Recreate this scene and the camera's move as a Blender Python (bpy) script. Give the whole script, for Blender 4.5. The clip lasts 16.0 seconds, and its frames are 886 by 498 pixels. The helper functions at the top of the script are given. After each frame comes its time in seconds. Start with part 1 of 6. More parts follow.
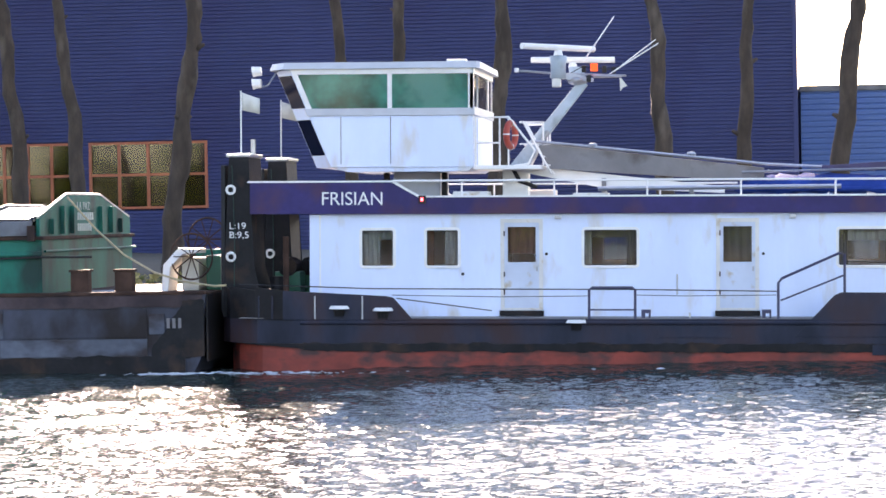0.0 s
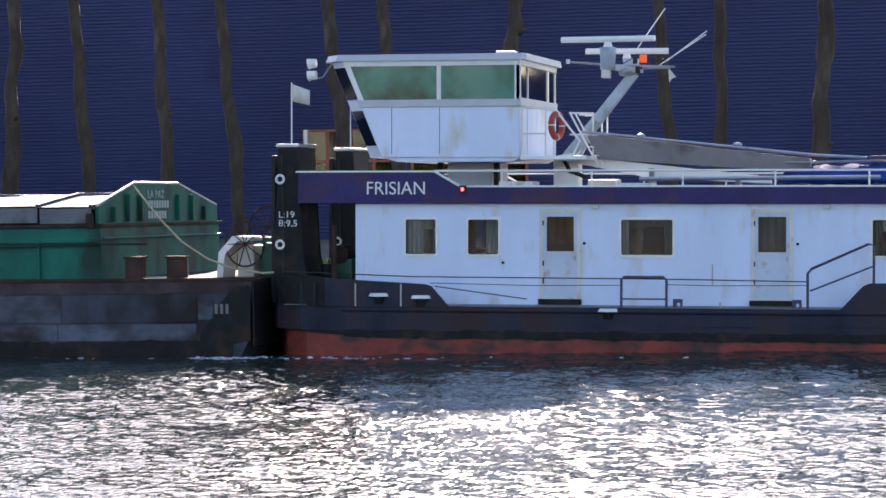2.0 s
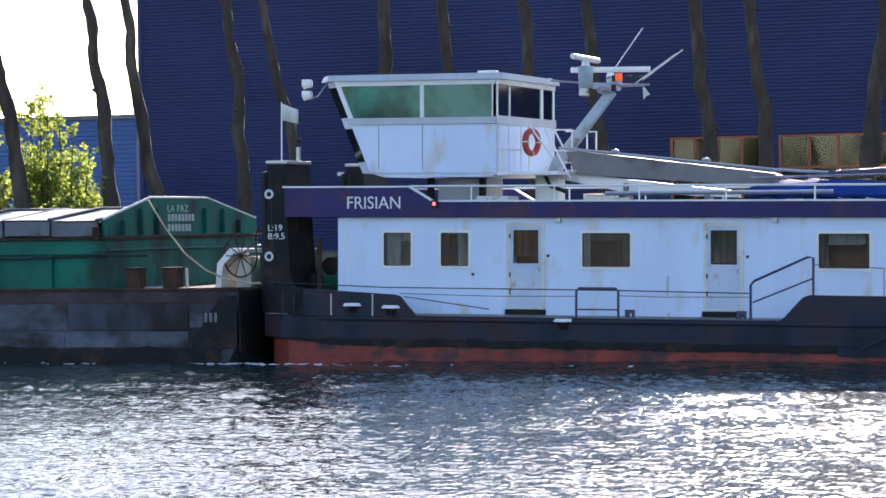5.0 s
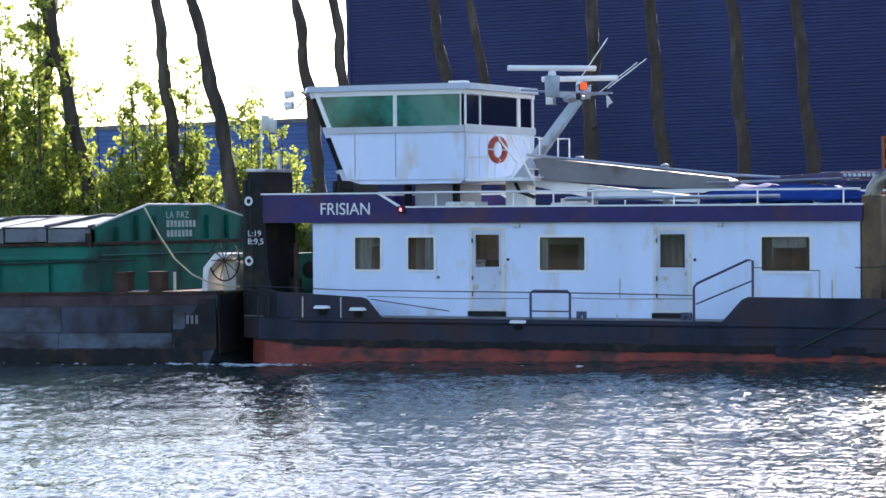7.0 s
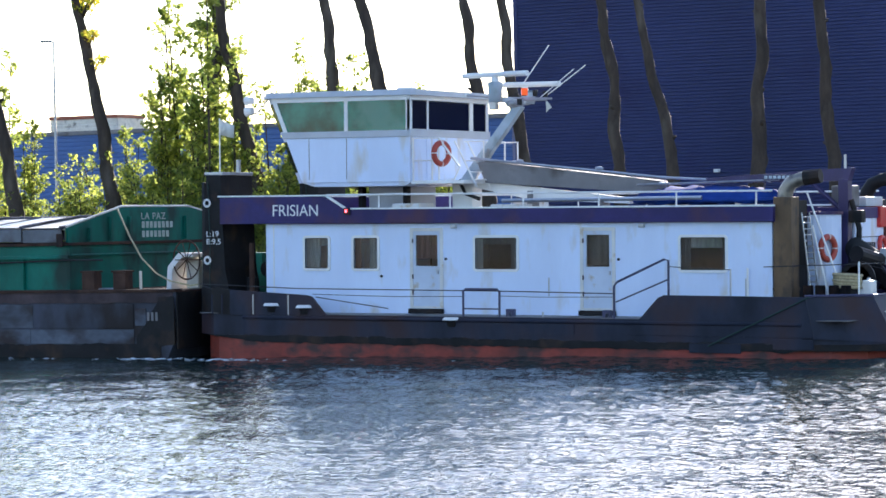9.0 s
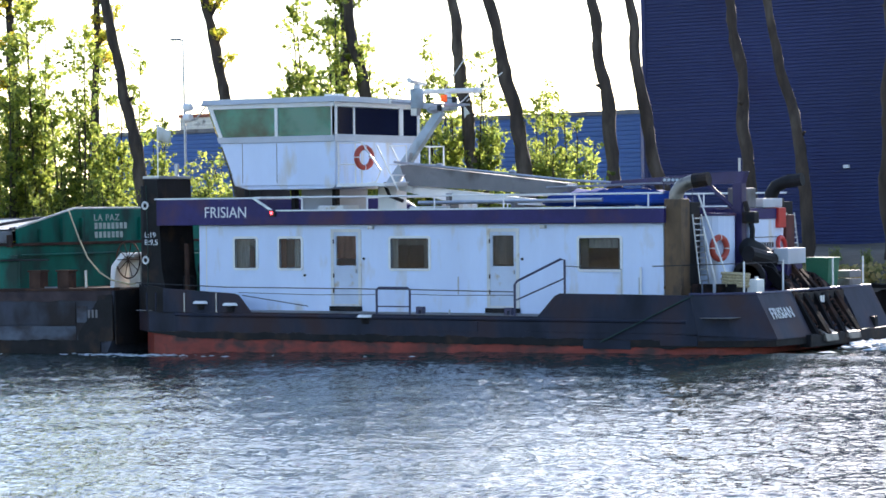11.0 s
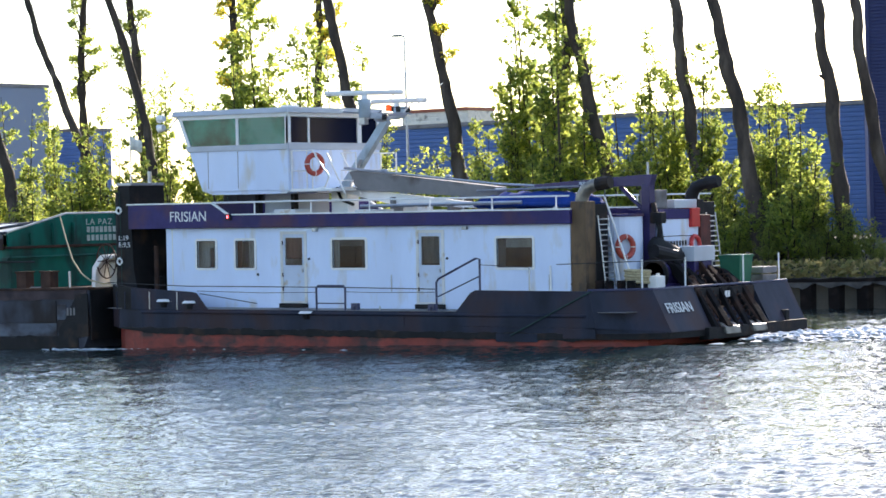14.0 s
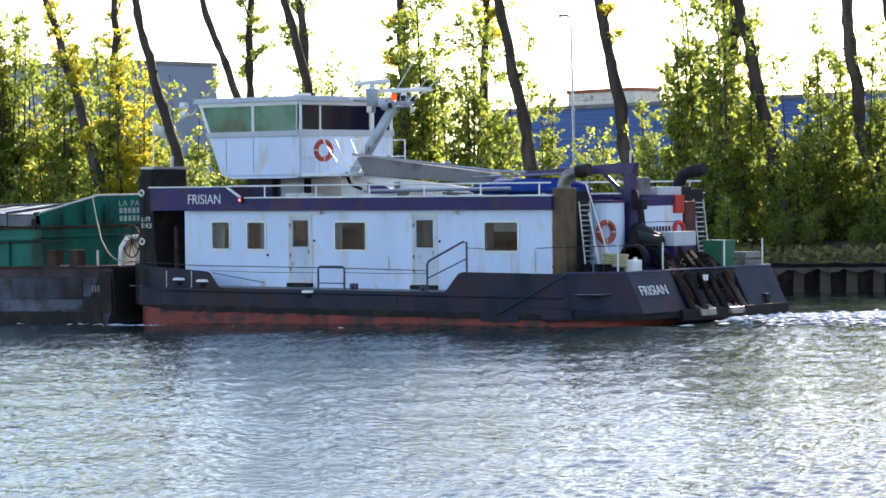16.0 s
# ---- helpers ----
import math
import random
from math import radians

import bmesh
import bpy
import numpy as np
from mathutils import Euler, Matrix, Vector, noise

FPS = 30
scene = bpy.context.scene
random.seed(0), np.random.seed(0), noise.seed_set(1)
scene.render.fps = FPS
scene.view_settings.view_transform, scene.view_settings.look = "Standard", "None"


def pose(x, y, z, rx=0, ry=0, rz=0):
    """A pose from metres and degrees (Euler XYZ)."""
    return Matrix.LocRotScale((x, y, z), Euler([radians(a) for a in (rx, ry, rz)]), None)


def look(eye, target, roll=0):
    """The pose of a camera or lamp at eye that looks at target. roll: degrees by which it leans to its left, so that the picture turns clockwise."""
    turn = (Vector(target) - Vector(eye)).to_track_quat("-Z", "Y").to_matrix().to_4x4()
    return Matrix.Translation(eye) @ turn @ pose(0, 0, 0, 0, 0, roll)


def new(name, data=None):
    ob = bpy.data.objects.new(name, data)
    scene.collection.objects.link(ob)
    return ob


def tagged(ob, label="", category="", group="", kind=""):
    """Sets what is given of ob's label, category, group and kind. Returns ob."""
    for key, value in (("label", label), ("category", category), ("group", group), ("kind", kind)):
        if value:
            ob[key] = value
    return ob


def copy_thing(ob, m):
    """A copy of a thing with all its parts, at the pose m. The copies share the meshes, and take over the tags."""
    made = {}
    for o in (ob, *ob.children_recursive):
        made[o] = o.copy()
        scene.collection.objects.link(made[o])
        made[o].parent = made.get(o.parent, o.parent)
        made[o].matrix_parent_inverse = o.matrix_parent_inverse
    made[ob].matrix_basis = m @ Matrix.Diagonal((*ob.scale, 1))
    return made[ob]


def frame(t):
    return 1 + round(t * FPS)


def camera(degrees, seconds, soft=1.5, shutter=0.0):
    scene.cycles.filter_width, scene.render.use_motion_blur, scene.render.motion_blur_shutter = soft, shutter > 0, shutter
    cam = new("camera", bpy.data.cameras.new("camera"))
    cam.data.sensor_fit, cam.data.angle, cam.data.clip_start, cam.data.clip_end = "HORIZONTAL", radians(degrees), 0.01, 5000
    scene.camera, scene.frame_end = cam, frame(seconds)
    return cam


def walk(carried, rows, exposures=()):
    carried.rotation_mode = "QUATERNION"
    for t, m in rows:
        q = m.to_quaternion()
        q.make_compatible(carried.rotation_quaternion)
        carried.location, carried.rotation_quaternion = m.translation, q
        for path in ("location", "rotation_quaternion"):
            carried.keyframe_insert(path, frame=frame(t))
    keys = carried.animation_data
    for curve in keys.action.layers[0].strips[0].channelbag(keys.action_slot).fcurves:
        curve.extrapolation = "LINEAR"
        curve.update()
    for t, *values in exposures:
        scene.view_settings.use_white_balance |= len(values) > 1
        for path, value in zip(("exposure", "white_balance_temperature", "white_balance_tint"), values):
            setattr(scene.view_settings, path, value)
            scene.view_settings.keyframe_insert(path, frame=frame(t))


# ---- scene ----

# camera on the near bank: pans left after the boat (seconds, pan left, tilt, roll in degrees)
EYE = Vector((0.0, 0.0, 3.29))
PAN = [
    (0, 6.646, -0.621, -1.046), (0.5, 8.423, -0.681, -1.127), (1, 10.121, -0.749, -1.010), (1.5, 11.663, -0.814, -0.816),
    (2, 13.198, -0.824, -0.834), (2.5, 14.635, -0.808, -0.735), (3, 16.011, -0.750, -0.645), (3.5, 17.309, -0.692, -0.750),
    (4, 18.483, -0.647, -0.784), (6.5, 23.948, -0.460, -1.070), (7, 24.990, -0.459, -1.119), (7.5, 25.925, -0.450, -1.103),
    (8, 26.805, -0.461, -1.043), (8.5, 27.623, -0.469, -1.240), (9, 28.416, -0.466, -1.188), (11.5, 31.636, -0.495, -1.402),
    (12, 32.258, -0.515, -1.540), (12.5, 32.969, -0.518, -1.662), (13, 33.823, -0.492, -1.680), (13.5, 34.737, -0.460, -1.714),
    (14, 35.599, -0.480, -1.756), (14.5, 36.337, -0.543, -1.565), (15, 37.078, -0.642, -1.305), (15.5, 37.962, -0.724, -1.252),
    (16, 38.986, -0.802, -1.305)]


def aim(pan, tilt, roll):
    a, b = radians(pan), radians(tilt)
    return look(EYE, EYE + Vector((-math.sin(a) * math.cos(b), math.cos(a) * math.cos(b), math.sin(b))), roll)


cam = camera(18.02, 16.0, soft=1.6)
walk(cam, [(t, aim(p, ti, r)) for t, p, ti, r in PAN],
     exposures=[(0, 1.95, 7200, 27), (1.0, 1.5, 7000, 25), (3, 1.0, 6400, 22), (6.5, 1.25, 6200, 19), (9, 1.25, 6100, 18), (12, 1.25, 6250, 17), (16, 1.25, 6600, 17)])

# ---- light: low sun behind the far bank, clear sky ----
SUN_AZ, SUN_EL = radians(12), radians(20)
world = bpy.data.worlds.new("world")
scene.world = world
world.use_nodes = True
wn = world.node_tree.nodes
sky = wn.new("ShaderNodeTexSky")
sky.sky_type, sky.sun_disc = "NISHITA", False
sky.sun_elevation, sky.sun_rotation = SUN_EL, -SUN_AZ
sky.air_density, sky.dust_density, sky.ozone_density = 1.0, 0.45, 1.6
world.node_tree.links.new(sky.outputs[0], wn["Background"].inputs[0])
wn["Background"].inputs[1].default_value = 0.15
sun = new("sun", bpy.data.lights.new("sun", "SUN"))
sun.data.energy, sun.data.angle, sun.data.color = 5.0, radians(0.6), (1.0, 0.9, 0.75)
sun.matrix_world = look((0, 0, 60), Vector((0, 0, 60)) - Vector((-math.sin(SUN_AZ) * math.cos(SUN_EL), math.cos(SUN_AZ) * math.cos(SUN_EL), math.sin(SUN_EL))))


# ---- materials ----
def material(name, color, rough=0.6, metal=0.0, var=0.25, scale=3.0, fine=25.0, bump=0.15, stain=None, stain_amount=0.5, stain_scale=1.2, stretch=(1, 1, 1), spec=0.5, island=False):
    """Paint or stuff with two scales of colour variation, optional stains or rust, and fine relief."""
    m = bpy.data.materials.new(name)
    m.use_nodes = True
    nt = m.node_tree
    b = nt.nodes["Principled BSDF"]
    tc = nt.nodes.new("ShaderNodeTexCoord")
    mp = nt.nodes.new("ShaderNodeMapping")
    mp.inputs["Scale"].default_value = stretch
    nt.links.new(tc.outputs["Object"], mp.inputs[0])

    def nz(s, detail):
        n = nt.nodes.new("ShaderNodeTexNoise")
        n.inputs["Scale"].default_value, n.inputs["Detail"].default_value = s, detail
        nt.links.new(mp.outputs[0], n.inputs["Vector"])
        return n.outputs["Fac"]

    def mix(fac, a, c, kind="MIX"):
        x = nt.nodes.new("ShaderNodeMix")
        x.data_type, x.blend_type = "RGBA", kind
        for sock, val in ((x.inputs["Factor"], fac), (x.inputs["A"], a), (x.inputs["B"], c)):
            if isinstance(val, bpy.types.NodeSocket):
                nt.links.new(val, sock)
            else:
                sock.default_value = val
        return x.outputs["Result"]

    def ramp(fac, lo, hi):
        r = nt.nodes.new("ShaderNodeMapRange")
        r.inputs["From Min"].default_value, r.inputs["From Max"].default_value = lo, hi
        nt.links.new(fac, r.inputs["Value"])
        return r.outputs["Result"]

    dark = tuple(c * (1 - var) for c in color) + (1,)
    light = tuple(min(1, c * (1 + var * 0.6)) for c in color) + (1,)
    big, small = nz(scale, 4), nz(fine, 3)
    col = mix(ramp(big, 0.3, 0.7), dark, light)
    col = mix(ramp(small, 0.35, 0.75), col, mix(0.35, col, dark))
    if stain:
        col = mix(ramp(nz(stain_scale, 8), 0.62 - 0.2 * stain_amount, 0.72 - 0.1 * stain_amount), col, (*stain, 1))
    if island:
        g = nt.nodes.new("ShaderNodeNewGeometry")
        hs = nt.nodes.new("ShaderNodeHueSaturation")
        rr = nt.nodes.new("ShaderNodeMapRange")
        rr.inputs["To Min"].default_value, rr.inputs["To Max"].default_value = 0.6, 1.4
        nt.links.new(g.outputs["Random Per Island"], rr.inputs["Value"])
        nt.links.new(rr.outputs[0], hs.inputs["Value"])
        nt.links.new(col, hs.inputs["Color"])
        col = hs.outputs[0]
    nt.links.new(col, b.inputs["Base Color"])
    b.inputs["Roughness"].default_value, b.inputs["Metallic"].default_value = rough, metal
    b.inputs["Specular IOR Level"].default_value = spec
    bp = nt.nodes.new("ShaderNodeBump")
    bp.inputs["Strength"].default_value, bp.inputs["Distance"].default_value = bump, 0.02
    nt.links.new(small, bp.inputs["Height"])
    nt.links.new(bp.outputs[0], b.inputs["Normal"])
    return m


def glow(name, color, strength):
    m = bpy.data.materials.new(name)
    m.use_nodes = True
    b = m.node_tree.nodes["Principled BSDF"]
    b.inputs["Base Color"].default_value = (*color, 1)
    b.inputs["Emission Color"].default_value, b.inputs["Emission Strength"].default_value = (*color, 1), strength
    return m


def leaf_material(name, a, c):
    """Thin leaves: colour from leaf to leaf, light shining through."""
    m = bpy.data.materials.new(name)
    m.use_nodes = True
    nt = m.node_tree
    b, out = nt.nodes["Principled BSDF"], nt.nodes["Material Output"]
    g = nt.nodes.new("ShaderNodeNewGeometry")
    x = nt.nodes.new("ShaderNodeMix")
    x.data_type = "RGBA"
    x.inputs["A"].default_value, x.inputs["B"].default_value = (*a, 1), (*c, 1)
    nt.links.new(g.outputs["Random Per Island"], x.inputs["Factor"])
    nt.links.new(x.outputs["Result"], b.inputs["Base Color"])
    b.inputs["Roughness"].default_value = 0.55
    t = nt.nodes.new("ShaderNodeBsdfTranslucent")
    br = nt.nodes.new("ShaderNodeHueSaturation")
    br.inputs["Value"].default_value, br.inputs["Saturation"].default_value = 4.2, 1.02
    nt.links.new(x.outputs["Result"], br.inputs["Color"])
    nt.links.new(br.outputs[0], t.inputs["Color"])
    ms = nt.nodes.new("ShaderNodeMixShader")
    ms.inputs[0].default_value = 0.7
    nt.links.new(b.outputs[0], ms.inputs[1])
    nt.links.new(t.outputs[0], ms.inputs[2])
    nt.links.new(ms.outputs[0], out.inputs["Surface"])
    return m


def glass_material(name, tint, rough=0.03, ior=1.5):
    m = bpy.data.materials.new(name)
    m.use_nodes = True
    nt = m.node_tree
    b = nt.nodes["Principled BSDF"]
    b.inputs["Base Color"].default_value = (*tint, 1)
    b.inputs["Roughness"].default_value, b.inputs["Transmission Weight"].default_value = rough, 1.0
    b.inputs["IOR"].default_value = ior
    return m


M_HOUSE = material("pale_blue_white_paint", (0.70, 0.79, 0.97), 0.45, var=0.07, scale=1.1, fine=9, bump=0.06, stain=(0.62, 0.60, 0.58), stain_amount=0.25, stain_scale=1.6, stretch=(1, 1, 0.35))
M_WHITE = material("white_paint", (0.84, 0.83, 0.80), 0.4, var=0.08, scale=2, fine=20, bump=0.05)
M_CREAM = material("door_paint", (0.74, 0.72, 0.68), 0.45, var=0.12, scale=2, fine=18, bump=0.06, stain=(0.55, 0.42, 0.25), stain_amount=0.25, stain_scale=4)
M_DOOR = material("pale_door_paint", (0.60, 0.66, 0.76), 0.5, var=0.12, scale=2, fine=16, bump=0.06, stain=(0.50, 0.42, 0.32), stain_amount=0.2, stain_scale=3)
M_BAND = material("purple_blue_band_paint", (0.033, 0.024, 0.125), 0.45, var=0.35, scale=0.9, fine=8, bump=0.08, stain=(0.075, 0.03, 0.065), stain_amount=0.5, stain_scale=0.8, spec=0.3)
M_HULL = material("blue_grey_hull_paint", (0.032, 0.038, 0.063), 0.55, var=0.6, scale=0.8, fine=7, bump=0.2, stain=(0.046, 0.027, 0.029), stain_amount=0.75, stain_scale=0.8, stretch=(1, 1, 0.5), spec=0.22)
M_BLACK = material("black_tar_paint", (0.016, 0.015, 0.016), 0.6, var=0.4, scale=2, fine=14, bump=0.35, stain=(0.05, 0.03, 0.02), stain_amount=0.3, spec=0.22)
M_TAR = material("dull_black_steel", (0.012, 0.011, 0.012), 0.9, var=0.5, scale=2, fine=14, bump=0.5, stain=(0.05, 0.026, 0.018), stain_amount=0.5, spec=0.1)
M_RED = material("red_antifouling", (0.31, 0.046, 0.027), 0.6, var=0.45, scale=1.2, fine=8, bump=0.2, stain=(0.06, 0.025, 0.022), stain_amount=0.7, stain_scale=1.3, stretch=(1, 1, 1.6))
M_GREEN = material("green_barge_paint", (0.002, 0.150, 0.105), 0.5, var=0.3, scale=0.9, fine=9, bump=0.12, stain=(0.012, 0.045, 0.036), stain_amount=0.6, stain_scale=1.0, stretch=(1, 1, 0.5), spec=0.25)
M_BARGE = material("grey_barge_steel", (0.062, 0.068, 0.090), 0.6, var=0.45, scale=0.6, fine=6, bump=0.4, stain=(0.025, 0.02, 0.02), stain_amount=0.6, stain_scale=0.9, stretch=(1, 1, 0.6), spec=0.22)
M_BARGE2 = material("worn_barge_plate", (0.105, 0.118, 0.145), 0.6, var=0.55, scale=0.9, fine=7, bump=0.4, stain=(0.04, 0.03, 0.03), stain_amount=0.7, stain_scale=1.4, stretch=(0.7, 1, 1.2), spec=0.22)
M_WALE = material("rust_brown_wale", (0.085, 0.060, 0.062), 0.75, var=0.5, scale=0.9, fine=9, bump=0.4, stain=(0.03, 0.025, 0.028), stain_amount=0.5, spec=0.22)
M_RUST = material("rusty_steel", (0.075, 0.04, 0.028), 0.8, var=0.5, scale=2, fine=16, bump=0.5, stain=(0.03, 0.02, 0.018), stain_amount=0.5, spec=0.22)
M_STACK = material("scorched_brown_paint", (0.15, 0.088, 0.040), 0.65, var=0.5, scale=1.5, fine=10, bump=0.25, stain=(0.028, 0.022, 0.020), stain_amount=0.6, stain_scale=2.2, stretch=(1, 1, 0.5))
M_SKIRT = material("grey_cover_edge", (0.17, 0.18, 0.20), 0.6, var=0.4, scale=1.2, fine=9, bump=0.25, stain=(0.06, 0.05, 0.05), stain_amount=0.5)
M_HATCH = material("pale_hatch_cover", (0.80, 0.74, 0.62), 0.35, var=0.25, scale=1.2, fine=10, bump=0.15, stain=(0.25, 0.22, 0.18), stain_amount=0.4)
M_GREY = material("grey_panel", (0.20, 0.19, 0.19), 0.6, var=0.25, scale=1.5, fine=12, bump=0.2, stain=(0.1, 0.085, 0.075), stain_amount=0.4)
M_MAST = material("pale_blue_grey_paint", (0.42, 0.50, 0.56), 0.45, var=0.15, scale=2, fine=16, bump=0.08, stain=(0.22, 0.25, 0.24), stain_amount=0.3)
M_STEEL = material("galvanised_steel", (0.45, 0.46, 0.48), 0.35, 0.8, var=0.15, scale=4, fine=30, bump=0.08)
M_DARKRAIL = material("dark_blue_rail_paint", (0.045, 0.045, 0.10), 0.4, var=0.25, scale=4, fine=30, bump=0.1)
M_TARP = material("blue_tarpaulin", (0.015, 0.05, 0.24), 0.85, var=0.4, scale=2.2, fine=9, bump=0.5, spec=0.15)
M_ORANGE = material("orange_lifebuoy", (0.45, 0.065, 0.04), 0.5, var=0.15, scale=5, fine=30, bump=0.05)
M_REDBOX = material("red_box_paint", (0.55, 0.03, 0.025), 0.4, var=0.15, scale=4, fine=20, bump=0.05)
M_ROPE = material("yellow_rope", (0.50, 0.42, 0.25), 0.85, var=0.3, scale=20, fine=80, bump=0.5)
M_CABLE = material("dark_steel_cable", (0.03, 0.03, 0.035), 0.5, 0.4, var=0.3, scale=20, fine=80, bump=0.3)
M_PURPLE = material("purple_machine_paint", (0.030, 0.020, 0.095), 0.4, var=0.3, scale=2, fine=14, bump=0.15)
M_BLACKRUB = material("black_rubber", (0.02, 0.02, 0.02), 0.75, var=0.3, scale=4, fine=30, bump=0.3)
M_BINGREEN = material("green_container_plastic", (0.02, 0.14, 0.075), 0.45, var=0.15, scale=3, fine=20, bump=0.05)
M_TEXT = material("white_lettering", (0.82, 0.82, 0.80), 0.5, var=0.12, scale=8, fine=40, bump=0.03)
M_GREYTEXT = material("faded_lettering", (0.52, 0.60, 0.53), 0.6, var=0.3, scale=10, fine=40, bump=0.03)
M_GLASS = glass_material("clear_window_glass", (0.85, 0.9, 0.9), ior=1.55)
# wheelhouse side panes: tree reflections painted in as a teal and dark mottle
M_GREENGLASS = material("green_glass_painted_reflections", (0.020, 0.23, 0.175), 0.08, var=0.8, scale=1.3, fine=5, bump=0.0, spec=0.3, stain=(0.06, 0.28, 0.23), stain_amount=0.5, stain_scale=1.1)
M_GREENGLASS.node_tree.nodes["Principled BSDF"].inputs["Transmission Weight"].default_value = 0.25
M_SHEDGLASS = glass_material("dusty_shed_glass", (0.35, 0.38, 0.34), 0.04, 1.5)
M_DARKGLASS = material("dark_tinted_glass", (0.008, 0.010, 0.026), 0.06, var=0.1, scale=1, fine=4, bump=0.0, spec=0.06)
M_INSIDE = material("cabin_lining", (0.06, 0.048, 0.042), 0.7, var=0.5, scale=1.6, fine=8, bump=0.1)
M_CURTAIN = material("pale_curtain", (0.30, 0.29, 0.27), 0.9, var=0.3, scale=6, fine=22, bump=0.3, stretch=(3, 3, 0.3))
M_CURTAINR = material("red_brown_curtain", (0.16, 0.07, 0.05), 0.9, var=0.35, scale=4, fine=18, bump=0.3, stretch=(3, 3, 0.3))
M_CURTAING = material("grey_curtain", (0.10, 0.09, 0.08), 0.9, var=0.3, scale=5, fine=20, bump=0.3, stretch=(3, 3, 0.3))
M_FLAG = material("pale_flag_cloth", (0.72, 0.70, 0.62), 0.85, var=0.15, scale=4, fine=30, bump=0.2)
M_FOAM = material("white_foam", (0.75, 0.78, 0.80), 0.7, var=0.2, scale=6, fine=30, bump=0.6)
M_BARK = material("poplar_bark", (0.062, 0.044, 0.032), 0.9, var=0.55, scale=2.5, fine=14, bump=0.9, stain=(0.12, 0.095, 0.072), stain_amount=0.3, stain_scale=1.1, stretch=(1, 1, 0.35))
M_LEAF = leaf_material("poplar_leaves", (0.042, 0.064, 0.018), (0.165, 0.178, 0.038))
M_LEAF2 = leaf_material("dark_bush_leaves", (0.036, 0.055, 0.016), (0.14, 0.150, 0.034))
M_LEAF3 = leaf_material("autumn_leaves", (0.12, 0.15, 0.02), (0.24, 0.18, 0.025))
M_GRASS = leaf_material("bank_grass", (0.05, 0.055, 0.018), (0.15, 0.12, 0.05))
M_SOIL = material("bank_soil", (0.09, 0.075, 0.05), 0.95, var=0.4, scale=0.5, fine=5, bump=0.8)
M_PILE = material("sheet_pile_steel", (0.014, 0.011, 0.010), 0.85, var=0.5, scale=0.8, fine=6, bump=0.5, stain=(0.030, 0.022, 0.018), stain_amount=0.4, spec=0.08)
M_WALLBLUE = material("dark_blue_cladding", (0.036, 0.045, 0.125), 0.5, var=0.22, scale=0.12, fine=1.5, bump=0.08, stain=(0.03, 0.033, 0.10), stain_amount=0.4, stain_scale=0.2, spec=0.22)
M_BLUE2 = material("mid_blue_cladding", (0.07, 0.15, 0.36), 0.5, var=0.15, scale=0.15, fine=2, bump=0.05)
M_PALEBLUE = material("pale_blue_cladding", (0.22, 0.27, 0.36), 0.55, var=0.12, scale=0.15, fine=2, bump=0.05)
M_FRAME = material("orange_red_window_frame", (0.34, 0.09, 0.04), 0.5, var=0.2, scale=2, fine=14, bump=0.05)
M_CAP = material("weathered_capping", (0.12, 0.11, 0.10), 0.9, var=0.6, scale=0.9, fine=6, bump=0.4, stain=(0.02, 0.017, 0.015), stain_amount=0.7, stain_scale=0.9)
M_CONC = material("grey_concrete", (0.30, 0.29, 0.27), 0.85, var=0.25, scale=0.5, fine=6, bump=0.3)


# ---- mesh helpers ----
def mesh_of(name, bm):
    me = bpy.data.meshes.new(name)
    bmesh.ops.recalc_face_normals(bm, faces=bm.faces)
    bm.to_mesh(me)
    bm.free()
    return me


def part(name, bm, mat, parent=None, label="", smooth=False):
    me = mesh_of(name, bm)
    me.materials.append(mat)
    if smooth:
        me.polygons.foreach_set("use_smooth", [True] * len(me.polygons))
    ob = new(name, me)
    ob.parent = parent
    if label:
        tagged(ob, label)
    return ob


def empty(name, m, label, category, group="", kind=""):
    ob = new(name)
    ob.empty_display_size = 0.3
    ob.matrix_world = m
    return tagged(ob, label, category, group, kind)


def box(bm, x0, x1, y0, y1, z0, z1, bev=0.0):
    b = bmesh.new() if bev else bm
    vs = [b.verts.new((x, y, z)) for x in (x0, x1) for y in (y0, y1) for z in (z0, z1)]
    for f in ((0, 1, 3, 2), (4, 6, 7, 5), (0, 4, 5, 1), (2, 3, 7, 6), (0, 2, 6, 4), (1, 5, 7, 3)):
        b.faces.new([vs[i] for i in f])
    if bev:
        bmesh.ops.bevel(b, geom=b.edges[:], offset=bev, segments=2, affect="EDGES", profile=0.7)
        me = bpy.data.meshes.new("tmp")
        b.to_mesh(me)
        b.free()
        bm.from_mesh(me)
        bpy.data.meshes.remove(me)
    return bm


def prism(bm, pts, y0, y1, bev=0.0):
    """A closed outline in x and z, drawn out from y0 to y1."""
    b = bmesh.new() if bev else bm
    a = [b.verts.new((x, y0, z)) for x, z in pts]
    c = [b.verts.new((x, y1, z)) for x, z in pts]
    b.faces.new(a)
    b.faces.new(c[::-1])
    n = len(pts)
    for i in range(n):
        b.faces.new((a[i], c[i], c[(i + 1) % n], a[(i + 1) % n]))
    if bev:
        bmesh.ops.bevel(b, geom=b.edges[:], offset=bev, segments=2, affect="EDGES", profile=0.7)
        me = bpy.data.meshes.new("tmp")
        b.to_mesh(me)
        b.free()
        bm.from_mesh(me)
        bpy.data.meshes.remove(me)
    return bm


